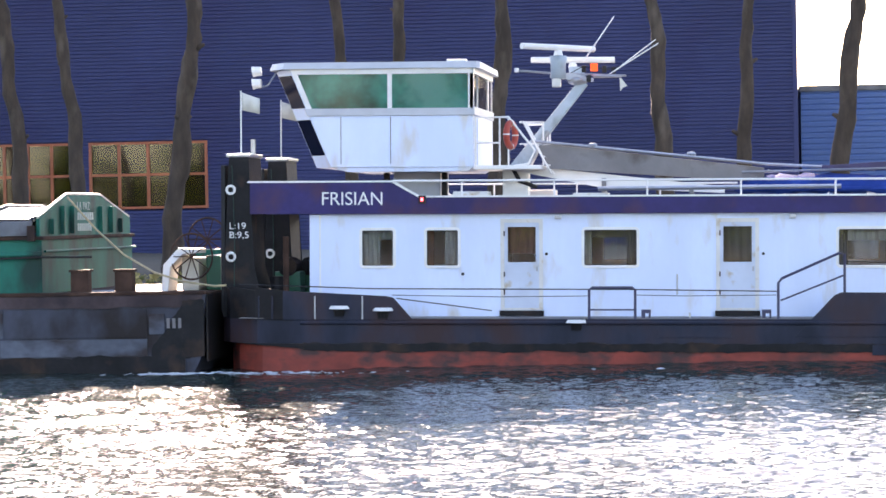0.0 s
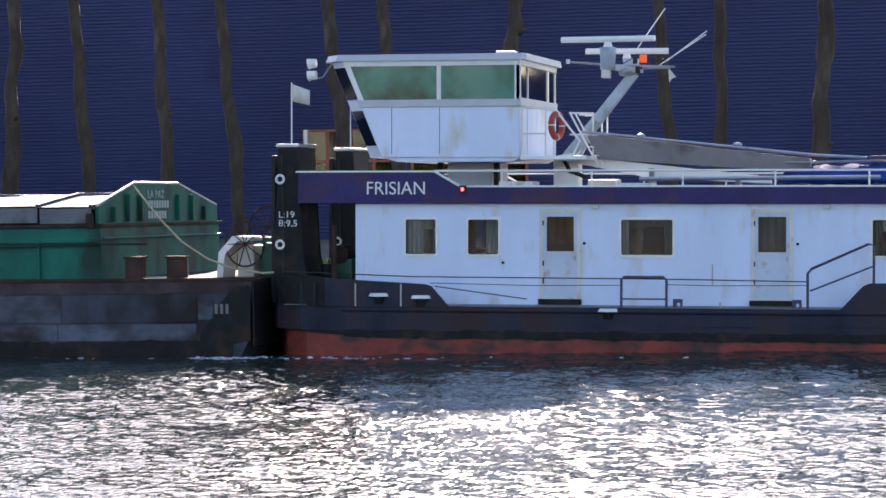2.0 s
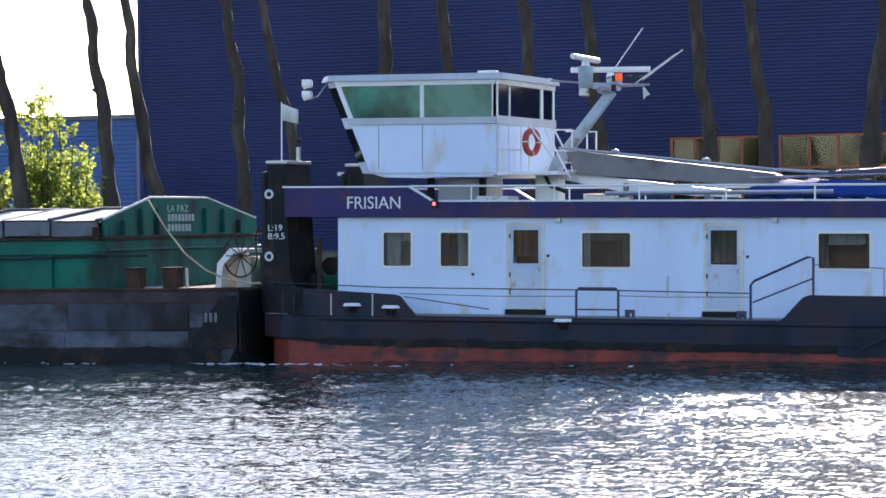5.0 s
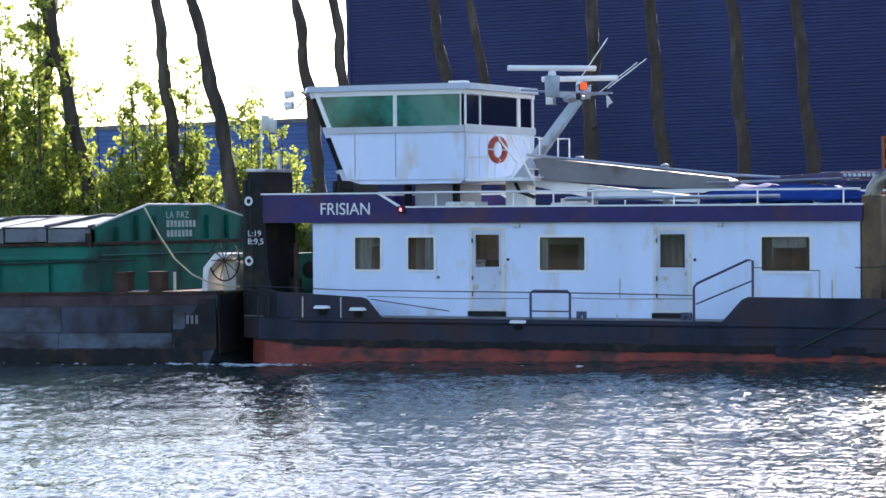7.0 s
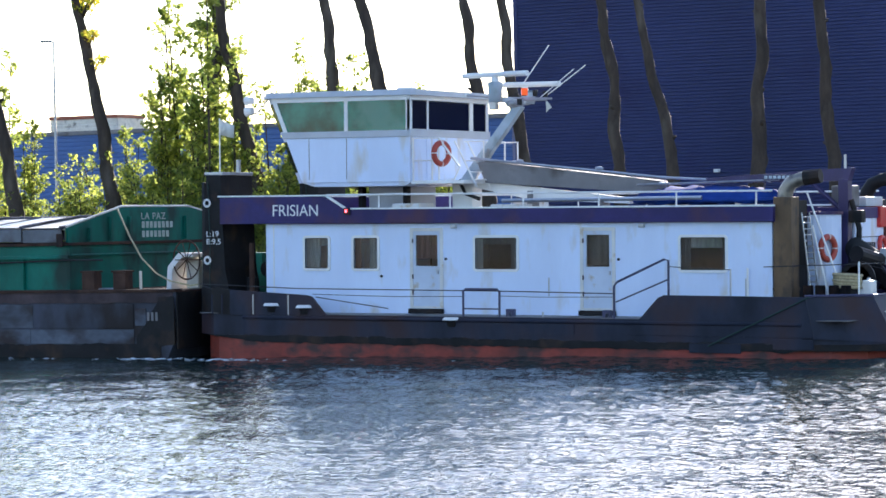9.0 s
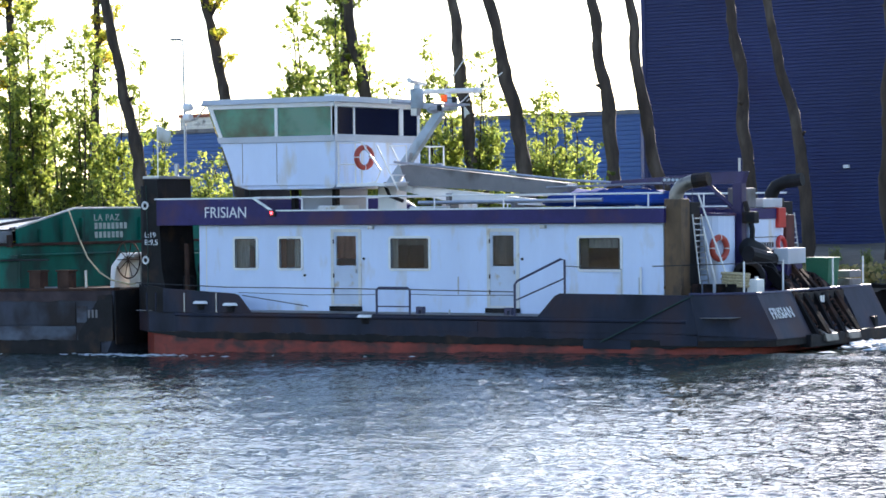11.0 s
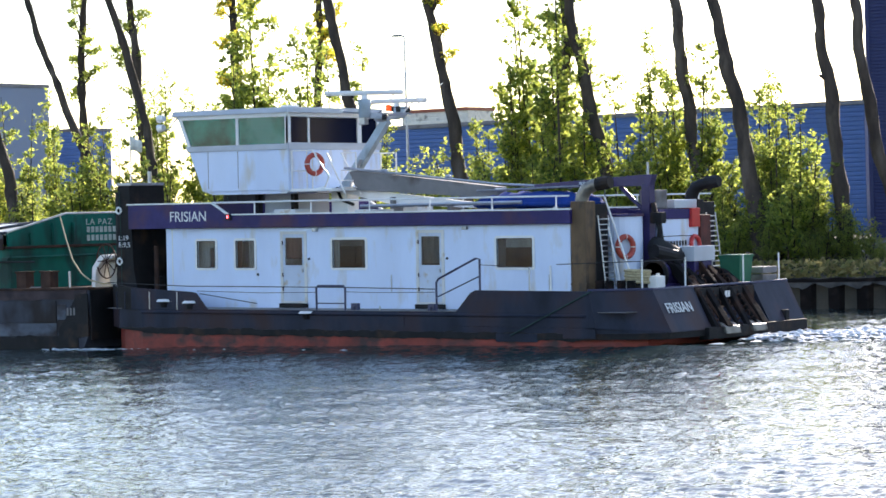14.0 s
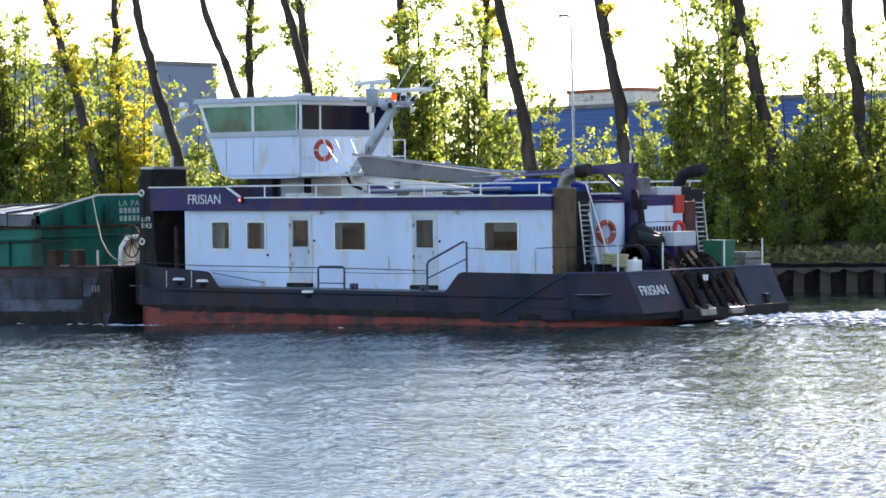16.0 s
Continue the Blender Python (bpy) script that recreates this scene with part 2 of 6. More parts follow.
def plan_solid(bm, lower, upper):
    """Skin between rings of (x, y, z) points, closed at both ends."""
    rings = [[bm.verts.new(p) for p in ring] for ring in (lower, upper)]
    bm.faces.new(rings[0][::-1])
    bm.faces.new(rings[1])
    n = len(lower)
    for i in range(n):
        bm.faces.new((rings[0][i], rings[0][(i + 1) % n], rings[1][(i + 1) % n], rings[1][i]))
    return bm


def tube(bm, pts, r, n=8, r1=None, cap=True):
    """A round bar along points; r to r1 in thickness."""
    pts = [Vector(p) for p in pts]
    rings = []
    for i, p in enumerate(pts):
        d = (pts[min(i + 1, len(pts) - 1)] - pts[max(i - 1, 0)]).normalized()
        u = d.orthogonal().normalized() if i == 0 else (u - d * u.dot(d)).normalized()
        v = d.cross(u)
        rad = r if r1 is None else r + (r1 - r) * i / (len(pts) - 1)
        rings.append([bm.verts.new(p + (u * math.cos(2 * math.pi * k / n) + v * math.sin(2 * math.pi * k / n)) * rad) for k in range(n)])
    for a, c in zip(rings, rings[1:]):
        for k in range(n):
            bm.faces.new((a[k], a[(k + 1) % n], c[(k + 1) % n], c[k]))
    if cap:
        bm.faces.new(rings[0][::-1])
        bm.faces.new(rings[-1])
    return bm


def ring(bm, centre, axis, major, minor, n=28, k=8, squash=1.0):
    """A torus."""
    axis = Vector(axis).normalized()
    u = axis.orthogonal().normalized()
    v = axis.cross(u)
    rows = []
    for i in range(n):
        a = 2 * math.pi * i / n
        d = u * math.cos(a) + v * math.sin(a)
        rows.append([bm.verts.new(Vector(centre) + d * (major + minor * math.cos(2 * math.pi * j / k)) + axis * minor * squash * math.sin(2 * math.pi * j / k)) for j in range(k)])
    for i in range(n):
        for j in range(k):
            bm.faces.new((rows[i][j], rows[(i + 1) % n][j], rows[(i + 1) % n][(j + 1) % k], rows[i][(j + 1) % k]))
    return bm


def blob(bm, centre, rad, seed=0, rough=0.15, seg=12):
    """A lumpy rounded body."""
    rnd = random.Random(seed)
    off = Vector((rnd.random() * 50, rnd.random() * 50, rnd.random() * 50))
    res = bmesh.ops.create_uvsphere(bm, u_segments=seg, v_segments=max(6, seg // 2), radius=1.0)
    for v in res["verts"]:
        k = 1 + rough * noise.noise(v.co * 1.7 + off)
        v.co = Vector((v.co.x * rad[0], v.co.y * rad[1], v.co.z * rad[2])) * k + Vector(centre)
    return bm


def ragged(bm, x0, x1, lo, hi, rag_lo, rag_hi, y0, y1, seed, step=0.11):
    """A thin upright strip with worn, uneven edges; lo and hi are functions of x."""
    n = max(2, int((x1 - x0) / step))

    def wob(x, s):
        return noise.noise(Vector((x * 1.3, s, 0))) * 0.9 + noise.noise(Vector((x * 5.1, s, 7))) * 0.6 + noise.noise(Vector((x * 13, s, 3))) * 0.35
    cols = []
    for i in range(n + 1):
        x = x0 + (x1 - x0) * i / n
        a, b = lo(x) + rag_lo * wob(x, seed), hi(x) + rag_hi * wob(x, seed + 31)
        b = max(b, a + 0.01)
        cols.append([bm.verts.new(p) for p in ((x, y0, a), (x, y0, b), (x, y1, b), (x, y1, a))])
    for c, d in zip(cols, cols[1:]):
        for k in range(4):
            bm.faces.new((c[k], c[(k + 1) % 4], d[(k + 1) % 4], d[k]))
    bm.faces.new(cols[0])
    bm.faces.new(cols[-1][::-1])
    return bm


def lettering(name, words, size, mat, m, parent=None, label="", spacing=1.0, width=1.0):
    """Words in the built-in font as a thin raised mesh; m places the left end of the base line."""
    cu = bpy.data.curves.new(name, "FONT")
    cu.body, cu.size, cu.extrude, cu.space_character = words, size, 0.006, spacing
    tmp = bpy.data.objects.new(name, cu)
    scene.collection.objects.link(tmp)
    me = bpy.data.meshes.new_from_object(tmp.evaluated_get(bpy.context.evaluated_depsgraph_get()))
    bpy.data.objects.remove(tmp)
    for v in me.vertices:
        v.co.x *= width
    me.materials.clear()
    me.materials.append(mat)
    ob = new(name, me)
    ob.parent = parent
    ob.matrix_local = m
    if label:
        tagged(ob, label)
    return ob


# ---- the canal: water, far bank, near bank ----
def at_az(az, y):
    """A plan point on the line of sight az degrees left of straight ahead, y metres out."""
    return -y * math.tan(radians(az)), y


def grid_sheet(name, xs, ys, height, mat):
    X, Y = np.meshgrid(xs, ys)
    Z = height(X, Y)
    n, k = len(ys), len(xs)
    co = np.stack([X, Y, Z], -1).reshape(-1, 3)
    i = np.arange(n * k).reshape(n, k)
    quads = np.stack([i[:-1, :-1], i[:-1, 1:], i[1:, 1:], i[1:, :-1]], -1).reshape(-1, 4)
    me = bpy.data.meshes.new(name)
    me.vertices.add(len(co))
    me.vertices.foreach_set("co", co.ravel())
    me.loops.add(quads.size)
    me.loops.foreach_set("vertex_index", quads.ravel())
    me.polygons.add(len(quads))
    me.polygons.foreach_set("loop_start", np.arange(0, quads.size, 4))
    me.polygons.foreach_set("use_smooth", np.ones(len(quads), bool))
    me.update(calc_edges=True)
    me.validate()
    me.materials.append(mat)
    return new(name, me)


def water_material():
    m = bpy.data.materials.new("canal_water")
    m.use_nodes = True
    nt = m.node_tree
    b = nt.nodes["Principled BSDF"]
    b.inputs["Base Color"].default_value = (0.030, 0.046, 0.040, 1)
    b.inputs["Roughness"].default_value, b.inputs["IOR"].default_value = 0.06, 1.33
    tc = nt.nodes.new("ShaderNodeTexCoord")
    mp = nt.nodes.new("ShaderNodeMapping")
    mp.inputs["Scale"].default_value = (1.0, 0.42, 1.0)
    nt.links.new(tc.outputs["Object"], mp.inputs[0])
    last = None
    for s, d, dist in ((11.0, 2, 0.0195),):
        n = nt.nodes.new("ShaderNodeTexNoise")
        n.inputs["Scale"].default_value, n.inputs["Detail"].default_value = s, d
        nt.links.new(mp.outputs[0], n.inputs["Vector"])
        bp = nt.nodes.new("ShaderNodeBump")
        bp.inputs["Strength"].default_value, bp.inputs["Distance"].default_value = 1.0, dist
        nt.links.new(n.outputs["Fac"], bp.inputs["Height"])
        if last:
            nt.links.new(last, bp.inputs["Normal"])
        last = bp.outputs[0]
    nt.links.new(last, b.inputs["Normal"])
    return m


def waves(X, Y):
    """Short choppy ripples from many directions, in gusty patches, livelier along the boat."""
    rnd = random.Random(5)
    Z = np.zeros_like(X)
    for _ in range(60):
        L = 0.20 * (3.0 ** (rnd.random() ** 1.1))
        a = rnd.gauss(math.radians(75), 0.95)
        k = 2 * math.pi / L
        p = k * (X * math.cos(a) + Y * math.sin(a)) + rnd.random() * 6.283
        Z += 0.0036 * L * (np.sin(p) + 0.22 * np.sin(2 * p + 1.2))
    for _ in range(6):
        L = rnd.uniform(1.8, 4.5)
        a = rnd.gauss(math.radians(60), 0.8)
        k = 2 * math.pi / L
        Z += 0.0022 * L * np.sin(k * (X * math.cos(a) + Y * math.sin(a)) + rnd.random() * 6.283)
    lively = np.clip((Y - 50) / 6, 0, 1)
    patches = 0.92 + 0.22 * np.sin(0.31 * X + 0.2 * Y) * np.sin(0.17 * Y - 0.11 * X + 1) + 0.2 * np.sin(0.9 * X + 0.35 * Y + 2 * np.sin(0.21 * Y)) * np.sin(0.42 * Y - 0.3 * X)
    return Z * patches * (1 + 0.2 * lively)


def fan_sheet(name, az, reach, mat):
    """The rippled part of the canal as one fan-shaped sheet, cut off along the banks."""
    A, R = np.meshgrid(np.radians(az), reach)
    X, Y = -R * np.sin(A), R * np.cos(A)
    keep = np.minimum(Y, 86.9)
    X = X * keep / np.maximum(Y, 1e-6)
    Y = keep
    Z = waves(X, Y)
    n, k = X.shape
    co = np.stack([X, Y, Z], -1).reshape(-1, 3)
    i = np.arange(n * k).reshape(n, k)
    quads = np.stack([i[:-1, :-1], i[1:, :-1], i[1:, 1:], i[:-1, 1:]], -1).reshape(-1, 4)
    y = co[:, 1][quads]
    quads = quads[(y.max(1) - y.min(1) > 1e-4)]
    me = bpy.data.meshes.new(name)
    me.vertices.add(len(co))
    me.vertices.foreach_set("co", co.ravel())
    me.loops.add(quads.size)
    me.loops.foreach_set("vertex_index", quads.ravel())
    me.polygons.add(len(quads))
    me.polygons.foreach_set("loop_start", np.arange(0, quads.size, 4))
    me.polygons.foreach_set("use_smooth", np.ones(len(quads), bool))
    me.update(calc_edges=True)
    me.materials.append(mat)
    return new(name, me)


M_WATER = water_material()
water = tagged(fan_sheet("water", np.arange(-4, 50, 0.062), 27 * np.exp(np.arange(0, 1.62, 0.0019)), M_WATER),
               "rippled grey-green canal water glittering in low sun", "water", kind="structure")
water_far = tagged(grid_sheet("water_around", np.array([-900.0, -300, -120, -60, 0, 40, 200, 700]), np.array([5.2, 20, 40, 60, 86.9]), lambda X, Y: X * 0 - 0.12, M_WATER),
                   "dark canal water", "water", kind="structure")


def ground_height(X, Y):
    z = np.where(Y > 86.4, 1.0 + np.clip((Y - 86.4) * 0.10, 0, 0.9), -2.5)
    z = np.where(Y < 5.0, 1.5, z)
    return z + np.where((Y > 87) | (Y < 4), 0.08 * np.sin(0.7 * X) * np.sin(0.5 * Y), 0)


ground = tagged(grid_sheet("ground", np.concatenate([[-3000, -900, -400, -200], np.arange(-140, 60, 2.0), [100, 400, 900, 3000]]),
                           np.concatenate([[-3000, -500, -60, 0, 4.9, 5.0, 5.01, 60, 86.3, 86.41], np.arange(87, 130, 2.0), [200, 600, 3000]]), ground_height, M_SOIL),
                "brown grassy soil of the canal banks", "ground", kind="structure")


def sheet_piles():
    """Trapezoid steel piling along the far bank with a capping beam."""
    wall = empty("quay_wall", pose(0, 86.2, 0), "dark rusty steel sheet pile quay wall along the canal", "quay wall", kind="structure")
    bm = bmesh.new()
    x, pts = -140.0, []
    while x < 40:
        pts += [(x, 0.0), (x + 0.42, 0.0), (x + 0.55, 0.22), (x + 0.97, 0.22)]
        x += 1.1
    top = [bm.verts.new((a, b, 0.92)) for a, b in pts]
    bot = [bm.verts.new((a, b, -1.2)) for a, b in pts]
    for i in range(len(pts) - 1):
        bm.faces.new((bot[i], bot[i + 1], top[i + 1], top[i]))
    part("piling", bm, M_PILE, wall)
    part("capping_beam", ragged(bmesh.new(), -140, 40, lambda x: .93, lambda x: 1.06, .03, .05, -.06, .35, 3, .3), M_PILE, wall)
    part("lime_crust", ragged(bmesh.new(), -140, 40, lambda x: .78 + .07 * math.sin(x * 5.71), lambda x: .925, .16, .0, -.045, .3, 13, .16), M_CAP, wall, "pale crusted concrete showing between the piles")


sheet_piles()


# ---- buildings behind the bank ----
def clad_wall(parent, mat, x0, x1, z0, z1, pitch, depth=0.05, holes=(), per=1):
    """Profiled cladding in the plane y = 0: sheets of several horizontal ribs, left open at holes (x0, x1, z0, z1)."""
    z = z0
    while z < z1 - 1e-4:
        bm = bmesh.new()
        for _ in range(per):
            if z >= z1 - 1e-4:
                break
            h = min(pitch, z1 - z)
            spans = [(x0, x1)]
            for a, b, c, d in holes:
                if z + h > c and z < d:
                    spans = [s for p, q in spans for s in ((p, min(q, a)), (max(p, b), q)) if s[1] - s[0] > 0.01]
            for p, q in spans:
                prof = [(0, 0), (-depth, h * 0.18), (-depth, h * 0.72), (0, h * 0.9), (0, h)]
                rows = [[bm.verts.new((xx, dy, z + dz)) for dy, dz in prof] for xx in (p, q)]
                for i in range(4):
                    bm.faces.new((rows[0][i], rows[1][i], rows[1][i + 1], rows[0][i + 1]))
            z += h
        part("cladding_sheet", bm, mat, parent)


BY = 135.0   # front of the big shed
def big_shed():
    xl, xr = at_az(26.85, BY)[0], at_az(-0.62, BY)[0]
    shed = empty("warehouse", pose(0, BY, 1.5), "huge dark blue profiled metal warehouse on the bank", "warehouse", kind="structure")
    zt = 15.6
    wins = []
    # windows: (left az, right az) per opening
    for a, b in ((16.0, 14.1), (13.8, 11.45)):
        wins.append((at_az(a, BY)[0], at_az(b, BY)[0], 2.54, 5.85))
    clad_wall(shed, M_WALLBLUE, xl, xr, -0.6, zt, 0.18, 0.04, wins)
    # unseen gable and pitched roof, added to block bright sky from the water's reflections
    xm, ridge = (xl + xr) / 2, zt + 6.4
    z = zt
    while z < ridge - 0.2:
        u = (z - zt + 0.3) / (ridge - zt)
        clad_wall(shed, M_WALLBLUE, xl + (xm - xl) * u, xr + (xm - xr) * u, z, min(z + 0.72, ridge), 0.18, 0.04)
        z += 0.72
    bm = bmesh.new()
    box(bm, xl, xl + 0.3, 0.02, 60, -0.6, zt)
    box(bm, xr - 0.3, xr, 0.02, 60, -0.6, zt)
    prism(bm, [(xl, -0.6), (xr, -0.6), (xr, zt), (xm, ridge - 0.05), (xl, zt)], 59.7, 60)
    part("side_walls", bm, M_WALLBLUE, shed)
    part("roof", prism(bmesh.new(), [(xl - .15, zt), (xm, ridge), (xr + .15, zt), (xr + .15, zt + .25), (xm, ridge + .25), (xl - .15, zt + .25)], -0.12, 60.1), M_GREY, shed, "unseen shallow pitched grey roof added to darken the water's reflections")
    part("corner_trim", box(bmesh.new(), xl - 0.06, xl + 0.18, -0.09, 0.2, -0.6, zt - 0.01, 0.02), M_WALLBLUE, shed)
    part("corner_trim", box(bmesh.new(), xr - 0.18, xr + 0.06, -0.09, 0.2, -0.6, zt - 0.01, 0.02), M_WALLBLUE, shed)
    part("floor_slab", box(bmesh.new(), xl + 0.4, xr - 0.4, 0.2, 59.5, -0.5, -0.2), M_CONC, shed)
    for i, (a, b, c, d) in enumerate(wins):
        w = empty("window", pose(0, 0, 0), "", "")
        w.parent = shed
        for k in ("label", "category"):
            if k in w:
                del w[k]
        n = 4
        bm = bmesh.new()
        for j in range(n + 1):
            x = a + (b - a) * j / n
            box(bm, x - 0.07, x + 0.07, -0.08, 0.1, c, d)
        for z in (c, (c + d) / 2 - 0.03, d - 0.12):
            box(bm, a, b, -0.06, 0.08, z, z + 0.12)
        part("window_frame", bm, M_FRAME, w)
        for j in range(n):
            x0, x1 = a + (b - a) * j / n + 0.07, a + (b - a) * (j + 1) / n - 0.07
            for z0, z1 in ((c + 0.12, (c + d) / 2 - 0.03), ((c + d) / 2 + 0.09, d - 0.12)):
                part("pane", box(bmesh.new(), x0, x1, 0.0, 0.012, z0, z1), M_SHEDGLASS, w)
    # small wall lamp
    x = at_az(22.76, BY)[0]
    part("wall_lamp", box(bmesh.new(), x - 0.14, x + 0.14, -0.3, -0.06, 4.30, 4.48, 0.02), M_WHITE, shed)
    return shed


big_shed()


def low_shed(name, az0, az1, y, z_roof, mat, label, base=1.5, band=None, depth=30):
    xl, xr = at_az(az0, y)[0], at_az(az1, y)[0]
    s = empty(name, pose(0, y, base), label, "industrial building", kind="structure")
    clad_wall(s, mat, xl, xr, -0.6, z_roof - base, 0.3, 0.04)
    bm = bmesh.new()
    box(bm, xl, xl + 0.2, 0.02, depth, -0.6, z_roof - base)
    box(bm, xr - 0.2, xr, 0.02, depth, -0.6, z_roof - base)
    part("side_walls", bm, mat, s)
    part("roof", box(bmesh.new(), xl - 0.1, xr + 0.1, -0.15, depth + 0.1, z_roof - base, z_roof - base + 0.3, 0.05), band or M_GREY, s)
    return s


low_shed("low_warehouse", 38.2, 26.95, 165, 10.4, M_BLUE2, "long low mid-blue industrial shed behind the trees")
low_shed("tall_warehouse", 53, 45.75, 150, 15.1, M_PALEBLUE, "tall pale grey-blue industrial hall behind the trees", depth=12)
low_shed("office_block", 43.6, 42.9, 190, 13.0, M_BLUE2, "mid-blue low block behind the trees", depth=4)
low_shed("white_store", 36.35, 35.0, 200, 13.3, M_HATCH, "pale store building with a reddish roof edge", band=M_FRAME, depth=4)
low_shed("side_shed", -0.7, -6, 150, 9.7, M_BLUE2, "low blue shed with a grey roof beyond the warehouse")


def street_lamp(az, y, top):
    x, _ = at_az(az, y)
    lamp = empty("street_lamp", pose(x, y, 1.6), "tall thin grey street lamp with one short arm", "street lamp")
    part("pole", tube(bmesh.new(), [(0, 0, 0), (0, 0, top - 1.6)], 0.12, 8, 0.06), M_STEEL, lamp)
    part("arm", tube(bmesh.new(), [(0, 0, top - 1.65), (-0.5, 0, top - 1.6)], 0.05, 6), M_STEEL, lamp)
    part("lamp_head", box(bmesh.new(), -0.95, -0.25, -0.15, 0.15, top - 1.64, top - 1.5, 0.03), M_GREY, lamp)


street_lamp(36.26, 150, 16.0)


# ---- trees and bushes ----
def leaf_cloud(name, mat, centre_fn, count, size, seed):
    """Many small bent leaves, each an island of two triangles."""
    rng = np.random.default_rng(seed)
    c = centre_fn(rng, count)
    a = rng.normal(size=(count, 3)); a /= np.linalg.norm(a, axis=1)[:, None]
    b = rng.normal(size=(count, 3)); b -= a * (a * b).sum(1)[:, None]; b /= np.linalg.norm(b, axis=1)[:, None]
    n = np.cross(a, b)
    s = (size * (0.6 + 0.8 * rng.random(count)))[:, None]
    v = np.stack([c - a * s * 0.6, c + b * s * 0.42 + n * s * 0.12, c + a * s * 0.7, c - b * s * 0.42 + n * s * 0.12], 1).reshape(-1, 3)
    i = np.arange(count) * 4
    f = np.concatenate([np.stack([i, i + 1, i + 2], 1), np.stack([i, i + 2, i + 3], 1)])
    me = bpy.data.meshes.new(name)
    me.from_pydata(v.tolist(), [], f.tolist())
    me.materials.append(mat)
    return me


def spray_fn(twigs):
    """Points scattered along twigs (start, end, spread), thickest towards their ends."""
    a = np.array([tuple(t[0]) for t in twigs])
    d = np.array([tuple(t[1]) for t in twigs]) - a
    sp = np.array([t[2] for t in twigs])
    w = np.linalg.norm(d, axis=1) + 0.1
    w = w / w.sum()

    def fn(rng, count):
        k = rng.choice(len(a), size=count, p=w)
        u = rng.random(count) ** 0.75
        return a[k] + d[k] * u[:, None] + rng.normal(size=(count, 3)) * (sp[k] * (1.15 - 0.6 * u))[:, None]
    return fn


def twigs_from(rnd, base, tip, n, reach, droop=0.0, spread=0.10):
    """Side twigs of a stem, long near its foot and short near its tip, rising or drooping outwards."""
    out = []
    base, tip = Vector(base), Vector(tip)
    for _ in range(n):
        f = rnd.uniform(0.08, 1.0)
        p = base.lerp(tip, f)
        a = rnd.uniform(0, 6.283)
        ln = reach * (1.08 - 0.85 * f) * rnd.uniform(0.55, 1.25) + 0.12
        out.append((p, p + Vector((math.cos(a) * ln, math.sin(a) * ln * 0.8, ln * (rnd.uniform(0.35, 1.0) - droop))), spread * rnd.uniform(0.6, 1.3)))
    return out


def poplar(az0, az1, y, r, seed, bend=0.0, leafy=0, autumn=False):
    """A tall bare poplar trunk: az0 at the foot, az1 at the height where the sky shows; some have leaf tufts."""
    rnd = random.Random(seed)
    x0, x1 = at_az(az0 - 0.02, y)[0], at_az(az1 - 0.1, y)[0]
    reach = y / math.cos(radians(az0))
    za, zb = 3.29 + reach * 0.0105, 3.29 + reach * 0.081      # heights at which az0 and az1 hold
    lean = (x1 - x0) / (zb - za)
    x0 -= lean * (za - 1.3)
    tree = empty("tree", pose(x0, y, 1.3), "tall bare-trunked poplar leaning slightly on the bank", "tree", "trees on the far bank")
    H = 21.0
    pts = []
    ph = rnd.random() * 6
    for i in range(53):
        z = H * i / 52 - 0.3
        pts.append((lean * z + bend * math.sin(z * 0.55 + ph) + 0.05 * math.sin(z * 1.7 + ph * 2), 0.12 * math.sin(z * 0.4 + ph), z))
    bm = bmesh.new()
    tube(bm, pts, r, 10, r * 0.22)
    for v in bm.verts:
        v.co += Vector((noise.noise(v.co * 0.7 + Vector((seed, 0, 0))), noise.noise(v.co * 0.7 + Vector((0, seed, 0))), 0)) * r * 0.35
        v.co += Vector((noise.noise(v.co * 3.1), noise.noise(v.co * 3.1 + Vector((9, 0, 0))), 0)) * r * 0.28
    # knots and broken stubs on the bare trunk
    for _ in range(rnd.randint(3, 6)):
        z = rnd.uniform(3.5, 12.5)
        b0 = Vector(pts[min(51, int((z + 0.3) / H * 52))])
        a = rnd.uniform(0, 6.28)
        d = Vector((math.cos(a), math.sin(a) * 0.6, 0.5))
        rr = r * (1 - 0.78 * z / H)
        tube(bm, [b0 + d * rr * 0.5, b0 + d * rr * rnd.uniform(1.15, 1.7)], rr * 0.45, 6, rr * 0.2)
    part("trunk", bm, M_BARK, tree, smooth=True)
    twigs = []
    crowned = az0 > 27 or az0 < 5
    tops = (16 if az0 > 36 else 10) if crowned else 4
    for j in range(tops + leafy * 9):
        high = j < tops
        z = rnd.uniform(12.4, 20.3) if high else (rnd.uniform(8.2, 12.5) if j % 2 or leafy < 2 else rnd.uniform(4.2, 10.0))
        a = rnd.uniform(0, 6.28)
        ln = rnd.uniform(0.9, 2.0) if high else rnd.uniform(0.5, 1.3)
        b0 = Vector(pts[min(51, int((z + 0.3) / H * 52))])
        tip = b0 + Vector((math.cos(a) * ln, math.sin(a) * ln * 0.7, ln * rnd.uniform(0.5, 1.1)))
        bm = bmesh.new()
        tube(bm, [b0, (b0 + tip) / 2 + Vector((0, 0, 0.1)), tip], r * 0.17, 6, r * 0.05)
        part("branch", bm, M_BARK, tree, smooth=True)
        if leafy or crowned:
            twigs += twigs_from(rnd, b0.lerp(tip, 0.3), tip, 6, 0.75 if high else 0.6, 0.75 if high else 0.35, 0.11)
    if twigs:
        me = leaf_cloud("leaves", M_LEAF3 if autumn else M_LEAF, spray_fn(twigs), 30 * len(twigs), 0.115, seed)
        ob = new("crown", me)
        ob.parent = tree
    return tree


